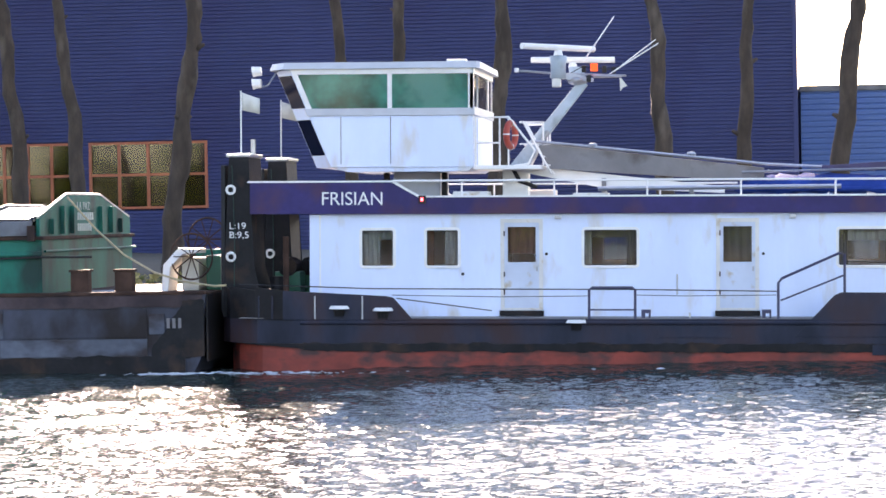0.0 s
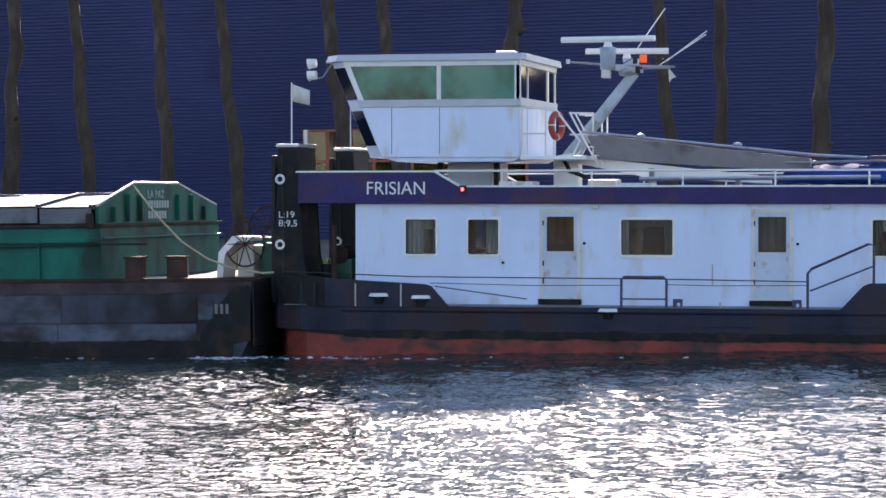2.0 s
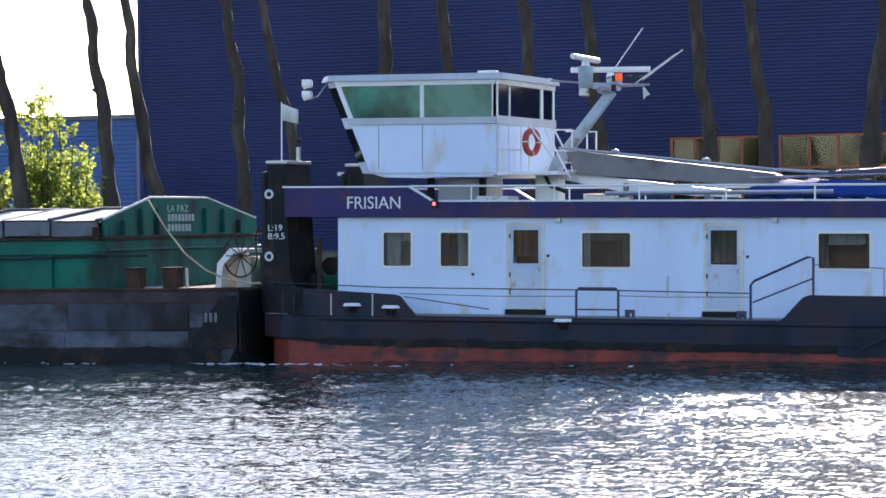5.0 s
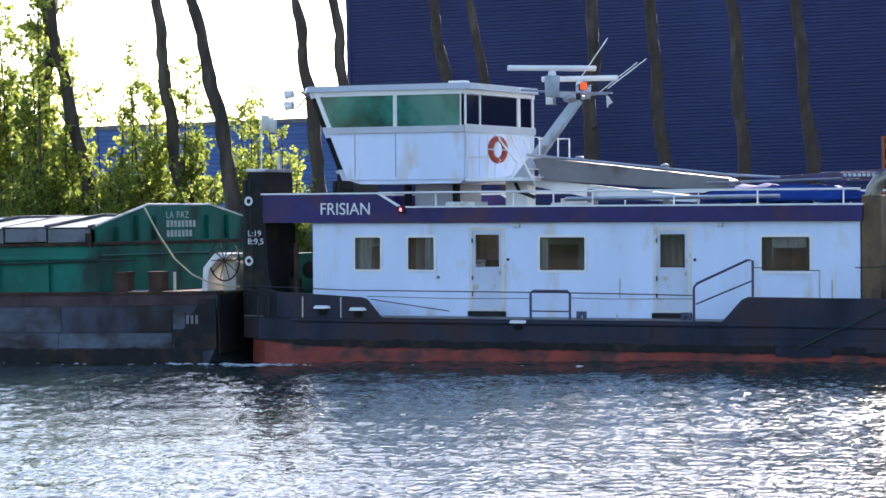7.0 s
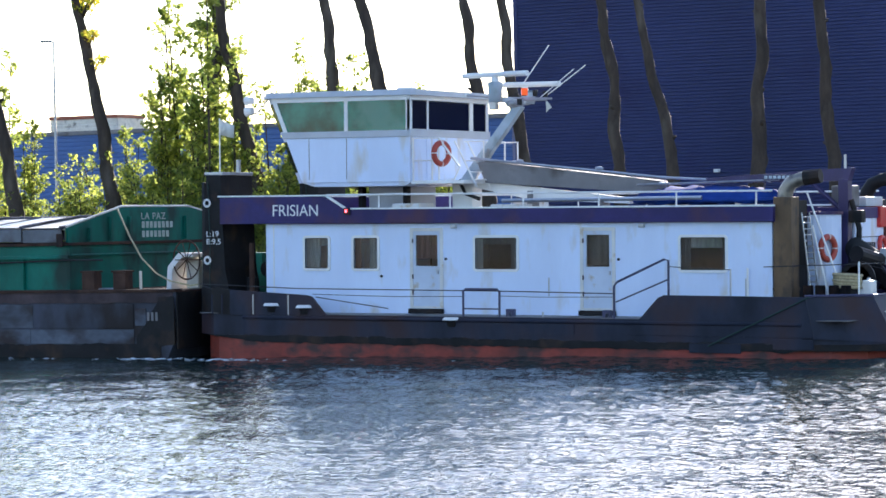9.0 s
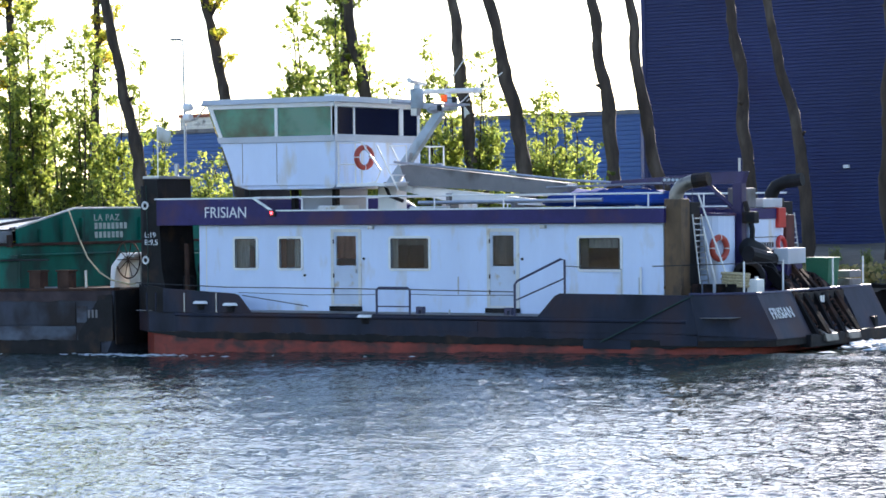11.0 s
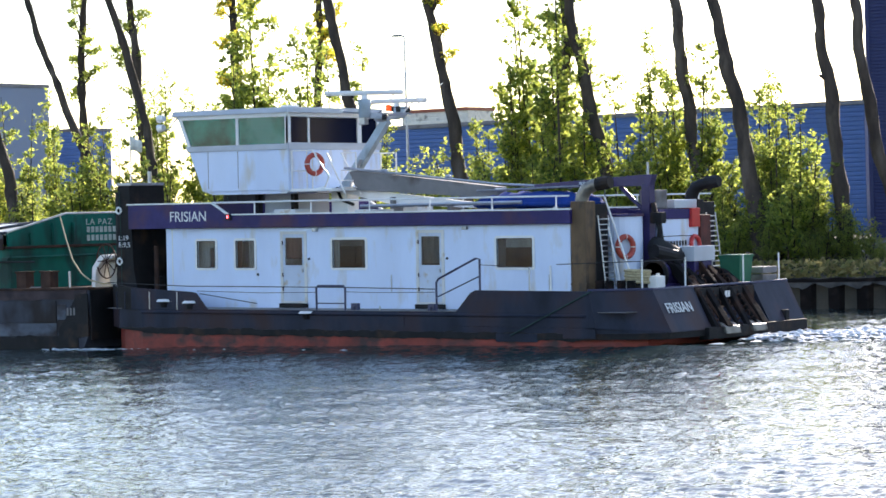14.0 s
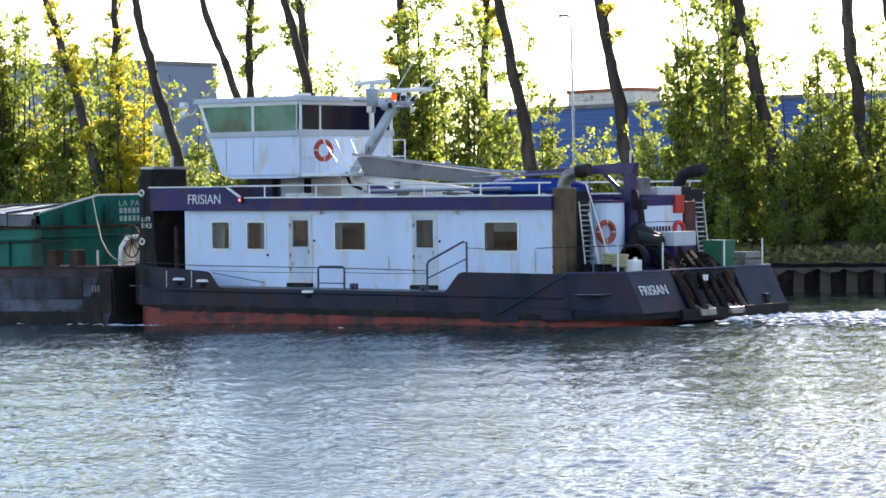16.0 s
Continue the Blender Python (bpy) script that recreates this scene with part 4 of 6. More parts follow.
def deckhouse():
    wins = [(-0.04, 0.75), (1.41, 2.20), (4.91, 6.16), (10.47, 11.72)]
    doors = [(3.10, 4.04), (7.85, 8.79)]
    zt, zb, floor_z, roof_z = 3.08, 2.20, 1.12, 3.39
    holes = [(a + .03, b - .03, zb + .03, zt - .03) for a, b in wins]
    dholes = [(a + .08, b - .08, 1.30, 3.20) for a, b in doors]
    part("near_wall", pierced(bmesh.new(), -1.18, 12.86, floor_z, roof_z, HY0, HY0 + 0.08, holes + dholes), M_HOUSE, tug, "white painted steel side of the deckhouse")
    part("far_wall", pierced(bmesh.new(), -1.18, 12.86, floor_z, roof_z, HY1 - 0.08, HY1, holes + dholes), M_HOUSE, tug)
    part("front_wall", box(bmesh.new(), -1.18, -1.10, HY0 + .081, HY1 - .081, floor_z, roof_z), M_HOUSE, tug)
    part("rear_wall", box(bmesh.new(), 12.78, 12.86, HY0 + .081, HY1 - .081, floor_z, roof_z), M_HOUSE, tug)
    bm = bmesh.new()
    for x in (2.8, 4.5, 6.9, 9.4):
        box(bm, x, x + 0.05, HY0 + 1.6, HY1 - 1.6, floor_z + .02, roof_z - .01)
    box(bm, 7.4, 9.2, 3.4, 3.46, floor_z + .02, roof_z - .01)
    part("partitions", bm, M_INSIDE, tug, "brown cabin partitions")
    part("ceiling_lining", box(bmesh.new(), -1.0, 12.7, HY0 + .1, HY1 - .1, roof_z - 0.03, roof_z - .005), M_INSIDE, tug)
    for a, b in wins:
        for s, y in ((-1, HY0), (1, HY1)):
            w = part("window", rim(bmesh.new(), a - .015, b + .015, zb - .015, zt + .015, 0.10, 0.065, y + s * 0.035, y - s * 0.02), M_WHITE, tug, "white rounded window rim")
            part("gasket", rim(bmesh.new(), a + .045, b - .045, zb + .045, zt - .045, 0.05, 0.022, y + s * 0.028, y + s * 0.014), M_BLACKRUB, w)
            part("pane", prism(bmesh.new(), rounded(a + .045, b - .045, zb + .045, zt - .045, 0.05), y - s * 0.0, y + s * 0.012), M_GLASS, w).visible_shadow = False
    # curtains and blinds behind the panes, partly standing in for reflections: (window, from, to, drop, cloth)
    for n, u0, u1, z0, cloth in ((0, 0.0, 0.55, 2.2, M_CURTAIN), (0, 0.0, 1.0, 2.82, M_CURTAIN), (1, 0.55, 1.0, 2.2, M_CURTAIN), (1, 0.0, 0.25, 2.2, M_CURTAINR), (2, 0.0, 0.16, 2.2, M_CURTAIN), (2, 0.78, 1.0, 2.2, M_CURTAING),
                                 (2, 0.0, 1.0, 2.86, M_CURTAING), (3, 0.0, 0.2, 2.2, M_CURTAING), (3, 0.2, 1.0, 2.78, M_CURTAIN), (3, 0.86, 1.0, 2.2, M_CURTAING)):
        a, b = wins[n]
        bm = bmesh.new()
        xa, xb, k = a + (b - a) * u0, a + (b - a) * u1, 12
        y = HY0 + 0.12 + 0.03 * (z0 > 2.5)
        rows = [[bm.verts.new((xa + (xb - xa) * q / k, y + 0.012 * math.sin(q * 2.1), z)) for q in range(k + 1)] for z in (z0, zt + 0.04)]
        for q in range(k):
            bm.faces.new((rows[0][q], rows[0][q + 1], rows[1][q + 1], rows[1][q]))
        ob = part("curtain", bm, cloth, tug)
        ob.modifiers.new("thickness", "SOLIDIFY").thickness = 0.004
    # door panes likewise: added cloth stands in partly for their reflections
    for (a, b), cloth in zip(doors, (M_CURTAINR, M_CURTAING)):
        bm = bmesh.new()
        rows = [[bm.verts.new((a + .1 + (b - a - .2) * q / 14, HY0 + .1 + .012 * math.sin(q * 1.9), z)) for q in range(15)] for z in (2.36 if cloth == M_CURTAING else 2.5, 3.12)]
        for q in range(14):
            bm.faces.new((rows[0][q], rows[0][q + 1], rows[1][q + 1], rows[1][q]))
        ob = part("door_curtain", bm, cloth, tug)
        ob.modifiers.new("thickness", "SOLIDIFY").thickness = 0.004
    for i, (a, b) in enumerate(doors):
        for s, y in ((-1, HY0), (1, HY1)):
            d = part("door", pierced(bmesh.new(), a + .082, b - .082, 1.302, 3.198, min(y + s * .01, y - s * .04), max(y + s * .01, y - s * .04), [(a + .16, b - .16, 2.32, 3.10)]), M_DOOR, tug, "pale blue-grey door with a window in its upper half")
            fr = pierced(bmesh.new(), a, b, 1.26, 3.28, min(y + s * .03, y - s * .004), max(y + s * .03, y - s * .004), [(a + .085, b - .085, 1.305, 3.195)])
            part("door_frame", fr, M_CREAM, d)
            part("pane", box(bmesh.new(), a + .155, b - .155, y - 0.006, y + 0.006, 2.31, 3.11), M_GLASS, d).visible_shadow = False
            part("handle", box(bmesh.new(), b - .15, b - .11, y + s * .03, y + s * .07, 2.12, 2.22, 0.008), M_STEEL, d, "small steel handle")
            bm = bmesh.new()
            for z in (1.6, 2.0, 2.9):
                box(bm, a + .07, a + .10, y + s * .025, y + s * .045, z, z + .11)
            part("hinges", bm, M_RUST, d)
            part("step_board", box(bmesh.new(), a - .02, b + .02, y + s * .10, y + s * .01, 1.13, 1.25, 0.01), M_BLACK, d, "dark sill step")
    # corner posts, small fittings
    part("corner_strip", box(bmesh.new(), -0.96, -0.93, -0.012, 0.0, 1.2, 3.38), M_WHITE, tug)
    for x, z in ((2.26, 2.06), (4.12, 2.50), (8.88, 2.50)):
        part("push_button", tube(bmesh.new(), [(x, -0.03, z), (x, 0.0, z)], 0.035, 10), M_BLACKRUB, tug)
    for x in (4.38, 9.52):
        part("deck_lamp", box(bmesh.new(), x - .07, x + .07, -0.12, 0.0, 3.27, 3.36, 0.02), M_STEEL, tug)
    for x in (7.0, 12.2):
        part("conduit", tube(bmesh.new(), [(x, -0.03, 1.6), (x, -0.03, 2.05)], 0.018, 6), M_STEEL, tug)
    part("water_pipe", tube(bmesh.new(), [(12.25, -0.05, 1.55), (12.25, -0.05, 2.3)], 0.03, 6), M_WHITE, tug)
    # roof band
    y0, y1 = HY0 - 0.16, HY1 + 0.16
    bm = bmesh.new()
    for y in (y0, y1 - 0.06):
        prism(bm, [(-2.5, 3.40), (12.95, 3.40), (12.95, 3.76), (1.27, 3.76), (0.68, 4.10), (-2.5, 4.10)], y, y + 0.06, 0.008)
    box(bm, -2.5, -2.44, y0 + .061, y1 - .061, 3.40, 4.10)
    box(bm, 12.89, 12.95, y0 + .061, y1 - .061, 3.40, 3.76)
    part("roof_band", bm, M_BAND, tug, "purple-blue fascia band with worn patches")
    part("roof_deck", box(bmesh.new(), -2.43, 12.88, y0 + .07, y1 - .07, 3.41, 3.72), M_GREY, tug)
    bm = bmesh.new()
    for y in (y0 - .02, y1 - .05):
        prism(bm, [(-2.55, 4.10), (0.70, 4.10), (1.29, 3.76), (12.98, 3.76), (12.98, 3.80), (1.31, 3.80), (0.72, 4.14), (-2.55, 4.14)], y, y + 0.09)
    box(bm, -2.55, -2.43, y0 + .07, y1 - .05, 4.10, 4.14)
    part("band_capping", bm, M_WHITE, tug, "white edge strip")
    lettering("name_board", "FRISIAN", 0.42, M_TEXT, pose(-0.90, y0 - 0.004, 3.60, 90, 0, 0), tug, "white ship's name FRISIAN", width=0.97)
    lamp = part("side_light", box(bmesh.new(), 1.30, 1.46, y0 - 0.10, y0 - 0.0, 3.62, 3.80, 0.01), M_BLACKRUB, tug)
    part("lens", box(bmesh.new(), 1.355, 1.405, y0 - 0.125, y0 - 0.1, 3.68, 3.75, 0.01), glow("red_lamp_glow", (1.0, 0.05, 0.06), 6.0), lamp, "lit red lens")
    # roof rails
    for y in (HY0 - 0.10, HY1 + 0.10):
        bm = bmesh.new()
        tube(bm, [(0.7, y, 4.13), (12.9, y, 4.13)], 0.025, 6)
        part("roof_rail", bm, M_WHITE, tug, "white tubular roof rail")
        for x in (2.25, 4.3, 6.35, 8.4, 10.45, 12.5):
            part("rail_post", tube(bmesh.new(), [(x, y, 3.79), (x, y, 4.13)], 0.022, 6), M_WHITE, tug)
    # clutter along the roof
    bm = bmesh.new()
    tube(bm, [(5.2, 1.0, 3.95), (10.6, 1.1, 3.98)], 0.05, 8)
    part("boat_hook", bm, M_STEEL, tug)
    for a, b, y, h in ((1.9, 2.7, 1.2, 0.18), (3.2, 3.9, 5.5, 0.25), (4.6, 5.4, 1.5, 0.14)):
        part("roof_hatch", box(bmesh.new(), a, b, y, y + 0.8, 3.72, 3.72 + h, 0.03), M_CREAM, tug)


deckhouse()


def wheelhouse():
    Y0, Y1 = 1.35, 5.75
    # profile of the side: slanted front, upright rear
    zb, zs, zw0, zw1, zr = 4.46, 5.63, 5.80, 6.58, 6.70
    fx = lambda z: -0.90 - (z - 4.46) * 0.42      # front edge at height z
    part("lower_body", prism(bmesh.new(), [(fx(zb), zb), (2.35, zb), (2.35, zs), (fx(zs), zs)], Y0, Y1, 0.015), M_HOUSE, tug, "white lower panels of the wheelhouse")
    part("belly", prism(bmesh.new(), [(fx(zb) + .35, zb - 0.10), (2.2, zb - .10), (2.35, zb - .002), (fx(zb), zb - .002)], Y0 + .05, Y1 - .05), M_HOUSE, tug)
    part("sill_band", prism(bmesh.new(), [(fx(zs) - .05, zs + .002), (2.39, zs + .002), (2.39, zw0), (fx(zw0) - .05, zw0)], Y0 - .04, Y1 + .04, 0.015), M_GREYW, tug, "pale grey sill band")
    # seams on the side panels
    for x in (-0.68, 0.46):
        part("panel_seam", box(bmesh.new(), x, x + .018, Y0 - .006, Y0, zb + .08, zs - .02), M_GREY, tug)
    for y in (Y0, Y1 - 0.07):
        for xa, xb in ((fx(zw0), fx(zw0) + .12), (0.40, 0.50), (2.24, 2.36)):
            dxa = (fx(zw1) - fx(zw0)) if xa < 0 else 0
            part("window_post", prism(bmesh.new(), [(xa, zw0 + .001), (xb, zw0 + .001), (xb + dxa, zw1), (xa + dxa, zw1)], y, y + 0.07), M_WHITE, tug)
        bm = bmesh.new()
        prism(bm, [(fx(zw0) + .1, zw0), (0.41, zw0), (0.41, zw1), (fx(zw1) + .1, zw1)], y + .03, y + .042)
        part("side_pane", bm, M_GREENGLASS, tug, "green-tinted wheelhouse window with painted-in mottled reflections")
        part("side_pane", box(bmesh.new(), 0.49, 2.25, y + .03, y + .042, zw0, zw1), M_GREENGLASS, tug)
    part("window_head", prism(bmesh.new(), [(fx(zw1), zw1), (2.38, zw1), (2.38, zr), (fx(zr), zr)], Y0 - .02, Y1 + .02), M_WHITE, tug)
    # front bay with chamfered corners and dark panes
    def bay(z, out=0.0, plan=None):
        f = fx(z)
        return [(f, Y0 + .01 - out, z), (f - .42 - out, Y0 + .55 - out * .6, z), (f - .42 - out, Y1 - .55 + out * .6, z), (f, Y1 - .01 + out, z)]
    part("front_bay", plan_solid(bmesh.new(), bay(zb), bay(zr - .002)), M_HOUSE, tug, "white slanting front of the wheelhouse")
    for z0, z1 in ((zw0 + .02, zw1 - .02), (zb + .28, zs - .08)):
        lo, hi = bay(z0, .006), bay(z1, .006)
        for a, b, cuts in ((0, 1, 1), (1, 2, 4), (2, 3, 1)):
            for k in range(cuts):
                u0, u1 = (k + .06) / cuts, (k + .94) / cuts
                if z0 < zs and cuts == 4 and k in (0, 3):
                    continue
                q = [Vector(p).lerp(Vector(r), u) for p, r, u in ((lo[a], lo[b], u0), (lo[a], lo[b], u1), (hi[a], hi[b], u1), (hi[a], hi[b], u0))]
                n = (q[1] - q[0]).cross(q[3] - q[0]).normalized()
                if n.x > 0:
                    n = -n
                bm = bmesh.new()
                outer = [bm.verts.new(p + n * .008) for p in q]
                inner = [bm.verts.new(p - n * .004) for p in q]
                bm.faces.new(outer)
                bm.faces.new(inner[::-1])
                for e in range(4):
                    bm.faces.new((outer[e], inner[e], inner[(e + 1) % 4], outer[(e + 1) % 4]))
                part("front_pane", bm, M_DARKGLASS, tug)
    # rear face: small pane, wide pane, door
    for y0, y1, z0 in ((Y0 + .12, Y0 + .92, zw0), (Y0 + 1.0, Y0 + 3.28, zw0), (Y0 + 3.5, Y1 - .15, zw0)):
        part("rear_pane", box(bmesh.new(), 2.33, 2.345, y0, y1, z0, zw1 - .02), M_DARKGLASS, tug, "dark rear window")
    for y in (Y0, Y0 + .93, Y0 + 3.3, Y1 - .14):
        part("rear_post", box(bmesh.new(), 2.28, 2.37, y, y + (.19 if y == Y0 + 3.3 else .07 if y != Y0 else .12), zw0, zw1), M_WHITE, tug)
    part("rear_sill", box(bmesh.new(), 2.352, 2.40, Y0 - .03, Y1 + .03, zs + .004, zw0 + .03, .01), M_GREYW, tug)
    part("rear_lower", box(bmesh.new(), 2.352, 2.37, Y0 + .9, Y1 - .02, zb + .02, zs), M_HOUSE, tug)
    # inside: dark floor, console, chair back so that panes have depth
    part("console", box(bmesh.new(), -0.9, 0.0, Y0 + .8, Y1 - .8, zs, zw0 + .22, .05), M_BLACKRUB, tug)
    part("pilot_chair", box(bmesh.new(), 0.55, 0.75, 3.2, 3.8, zs, zw1 - .15, .06), M_BLACKRUB, tug)
    # roof with overhang and rounded edge
    bm = bmesh.new()
    lowr = [(-2.4, Y0 + .5), (-2.0, Y0 - .10), (2.44, Y0 - .10), (2.52, Y0 + .05), (2.52, Y1 - .05), (2.44, Y1 + .10), (-2.0, Y1 + .10), (-2.4, Y1 - .5)]
    plan_solid(bm, [(x, y, 6.70) for x, y in lowr], [(x * .985 + .02, y + (.05 if y < 3.5 else -.05), 6.85) for x, y in lowr])
    part("roof", bm, M_GREYW, tug, "pale grey flat wheelhouse roof")
    for x, y in ((1.7, Y0 + .5), (-.6, Y0 + 1.9), (0.7, Y0 + 2.9)):
        part("roof_fitting", box(bmesh.new(), x, x + .45, y, y + .3, 6.86, 6.93, .02), M_WHITE, tug)
    # lamp bracket with two searchlights at the front
    bm = bmesh.new()
    tube(bm, [(-2.2, Y0 + .45, 6.71), (-2.4, Y0 + .25, 6.35), (-2.6, Y0 + .2, 6.3)], 0.022, 6)
    br = part("lamp_bracket", bm, M_STEEL, tug)
    for z in (6.38, 6.66):
        bm = bmesh.new()
        tube(bm, [(-2.74, Y0 + .2, z), (-2.68, Y0 + .2, z + .01), (-2.54, Y0 + .2, z + .02)], 0.13, 12, 0.10)
        part("searchlight", bm, M_WHITE, br, "white round searchlight", smooth=False)
    # lift column below
    part("lift_column", box(bmesh.new(), 0.35, 1.45, 2.7, 4.4, 3.72, zb - .11, .03), M_GREYW, tug)
    for x in (0.15, 1.5):
        part("lift_guide", box(bmesh.new(), x, x + .12, 2.5, 2.7, 3.72, zb - .11), M_BLACK, tug)
    # rear platform with rail
    part("platform", box(bmesh.new(), 2.36, 3.9, 1.4, 4.6, zb - .06, zb + .03, .015), M_WHITE, tug)
    bm = bmesh.new()
    tube(bm, [(2.4, 1.45, zb), (2.4, 1.45, 5.58), (3.15, 1.45, 5.58), (3.75, 1.45, 4.82), (3.6, 1.45, 4.52), (3.2, 1.45, 4.46)], 0.028, 7)
    tube(bm, [(2.4, 1.45, 5.0), (2.95, 1.45, 5.0)], 0.02, 6)
    tube(bm, [(2.95, 1.45, zb), (2.95, 1.45, 5.58)], 0.022, 6)
    tube(bm, [(3.15, 1.45, zb), (3.15, 1.45, 5.58)], 0.022, 6)
    part("platform_rail", bm, M_WHITE, tug, "white tubular guard rail")
    for y in (2.6, 3.8, 4.55):
        bm = bmesh.new()
        tube(bm, [(3.85, y, zb), (3.85, y, 5.5), (3.3, y, 5.5)], 0.025, 6)
        tube(bm, [(3.85, y, 5.0), (3.3, y, 5.0)], 0.018, 6)
        part("platform_rail", bm, M_WHITE, tug)
    # steps down beside the mast foot
    bm = bmesh.new()
    for y in (1.75, 2.45):
        tube(bm, [(3.45, y, 5.5), (3.8, y, 4.85), (4.1, y, 4.3)], 0.025, 6)
    for k in range(2):
        tube(bm, [(3.9 + k * .12, 1.75, 4.7 - k * .2), (3.9 + k * .12, 2.45, 4.7 - k * .2)], 0.018, 6)
    part("stair", bm, M_WHITE, tug)


M_GREYW = material("pale_grey_paint", (0.52, 0.54, 0.58), 0.4, var=0.1, scale=1.6, fine=14, bump=0.05)
wheelhouse()


def lifebuoy(place, group="lifebuoys"):
    b = riding("lifebuoy", place, "orange lifebuoy ring with pale bands on its rail", "lifebuoy", group)
    part("float", ring(bmesh.new(), (0, 0, 0), (0.95, -0.28, 0), 0.27, 0.075, 32, 10), M_ORANGE, b, smooth=True)
    ax = Vector((0.95, -0.28, 0)).normalized()
    u = ax.orthogonal().normalized()
    v = ax.cross(u)
    for k in range(4):
        a = radians(45 + 90 * k)
        d = u * math.cos(a) + v * math.sin(a)
        t = ax.cross(d)
        part("band", tube(bmesh.new(), [d * 0.27 - t * 0.014, d * 0.27 + t * 0.014], 0.079, 10), M_CREAM, b)
    return b


lifebuoy(pose(3.2, 1.50, 5.18))
lifebuoy(pose(13.78, 1.25, 2.75))

# radar mast, scanners turn on it
SCAN = []
def radar_mast():
    my = 2.9
    mast = part("radar_mast", prism(bmesh.new(), [(2.98, 4.42), (3.34, 4.42), (4.86, 6.36), (4.66, 6.46)], my - .11, my + .11, .02), M_MAST, tug, "leaning pale mast carrying radar scanners")
    part("mast_foot", box(bmesh.new(), 2.9, 3.5, my - .28, my + .28, 3.73, 4.5, .06), M_WHITE, mast)
    bm = bmesh.new()
    blob(bm, (4.62, my, 6.46), (.24, .3, .12), 2, .1, 14)
    part("mast_head", bm, M_STEEL, mast, smooth=True)
    part("head_frame", prism(bmesh.new(), [(4.0, 6.52), (5.0, 6.42), (5.0, 6.5), (4.5, 6.62), (4.0, 6.6)], my - .22, my - .12, .01), M_GREYW, mast)
    bm = bmesh.new()
    tube(bm, [(4.2, my - .3, 6.5), (4.2, my - .3, 6.8), (4.2, my - .3, 6.86), (4.2, my - .3, 7.02)], .17, 14, .2)
    part("radar_gearbox", bm, M_MAST, mast, "pale blue-grey radar gearbox", smooth=True)
    part("gearbox_foot", box(bmesh.new(), 4.06, 4.26, my - .4, my - .2, 6.30, 6.52, .02), M_STEEL, mast)
    part("second_gearbox", tube(bmesh.new(), [(4.55, my + .9, 6.48), (4.55, my + .9, 6.82)], .17, 14, .2), M_MAST, mast, smooth=True)
    part("gearbox_arm", tube(bmesh.new(), [(4.6, my, 6.46), (4.55, my + .9, 6.5)], .05, 8), M_STEEL, mast)
    # crossarm with small fittings
    bm = bmesh.new()
    tube(bm, [(3.25, my - .1, 6.70), (4.2, my - .1, 6.62), (5.75, my - .15, 6.56)], 0.026, 6)
    part("crossarm", bm, M_STEEL, mast)
    part("arm_lamp", tube(bmesh.new(), [(3.22, my - .1, 6.66), (3.22, my - .1, 6.76)], .05, 8), M_WHITE, mast)
    part("horn", tube(bmesh.new(), [(5.0, my - .2, 6.55), (5.65, my - .24, 6.53)], .045, 8, .02), M_STEEL, mast)
    for x, y, z in ((4.75, .25, 6.75), (5.25, -.1, 6.72), (5.45, .1, 6.7), (4.9, -.3, 6.5)):
        part("signal_lamp", box(bmesh.new(), x - .05, x + .05, my + y - .05, my + y + .05, z - .09, z + .07, .015), M_BLACKRUB, mast)
    for a, b in (((5.35, my, 6.6), (6.5, my - .4, 7.28)), ((5.35, my + .2, 6.6), (6.4, my + .5, 7.42)), ((4.75, my + .1, 6.9), (5.45, my + .3, 7.95))):
        part("whip_antenna", tube(bmesh.new(), [a, b], 0.016, 5), M_WHITE, mast)
    part("amber_lamp", tube(bmesh.new(), [(5.02, my - .25, 6.66), (5.02, my - .25, 6.84)], 0.085, 12), glow("amber_lamp_glow", (0.75, 0.09, 0.008), 0.35), mast, "lit amber lamp")
    bm = bmesh.new()
    tube(bm, [(4.4, my, 6.6), (4.75, my + .1, 6.8), (5.3, my + .1, 6.72), (5.6, my, 6.78)], .012, 5)
    part("loose_cable", bm, M_CABLE, mast)
    part("pennant", prism(bmesh.new(), [(5.60, 6.5), (5.64, 6.5), (5.78, 6.32), (5.68, 6.28), (5.62, 6.2)], my - .2, my - .185), M_FLAG, mast)
    bm = bmesh.new()
    tube(bm, [(3.1, my - .25, 4.5), (3.3, my - .3, 4.15), (3.7, my - .25, 4.0)], 0.05, 8)
    part("hydraulic_hose", bm, M_BLACKRUB, mast)
    part("mast_ram", tube(bmesh.new(), [(3.45, my - .2, 4.35), (3.95, my - .2, 5.3)], .05, 8), M_STEEL, mast)
    for x, y, z, ln in ((4.2, my - .3, 7.08, 1.13), (4.45, my + .9, 6.86, .98)):
        sc = new("radar_scanner")
        sc.parent = tug
        sc.matrix_basis = pose(x, y, z)
        bm = bmesh.new()
        tube(bm, [(-ln, 0, .13), (-ln + .04, 0, .13), (ln - .04, 0, .13), (ln, 0, .13)], .072, 12)
        part("scanner_bar", bm, M_WHITE, sc, "white radar scanner bar")
        part("scanner_hub", tube(bmesh.new(), [(0, 0, -.05), (0, 0, .07)], .11, 12, .08), M_WHITE, sc)
        SCAN.append((sc, (x, y, z)))


radar_mast()


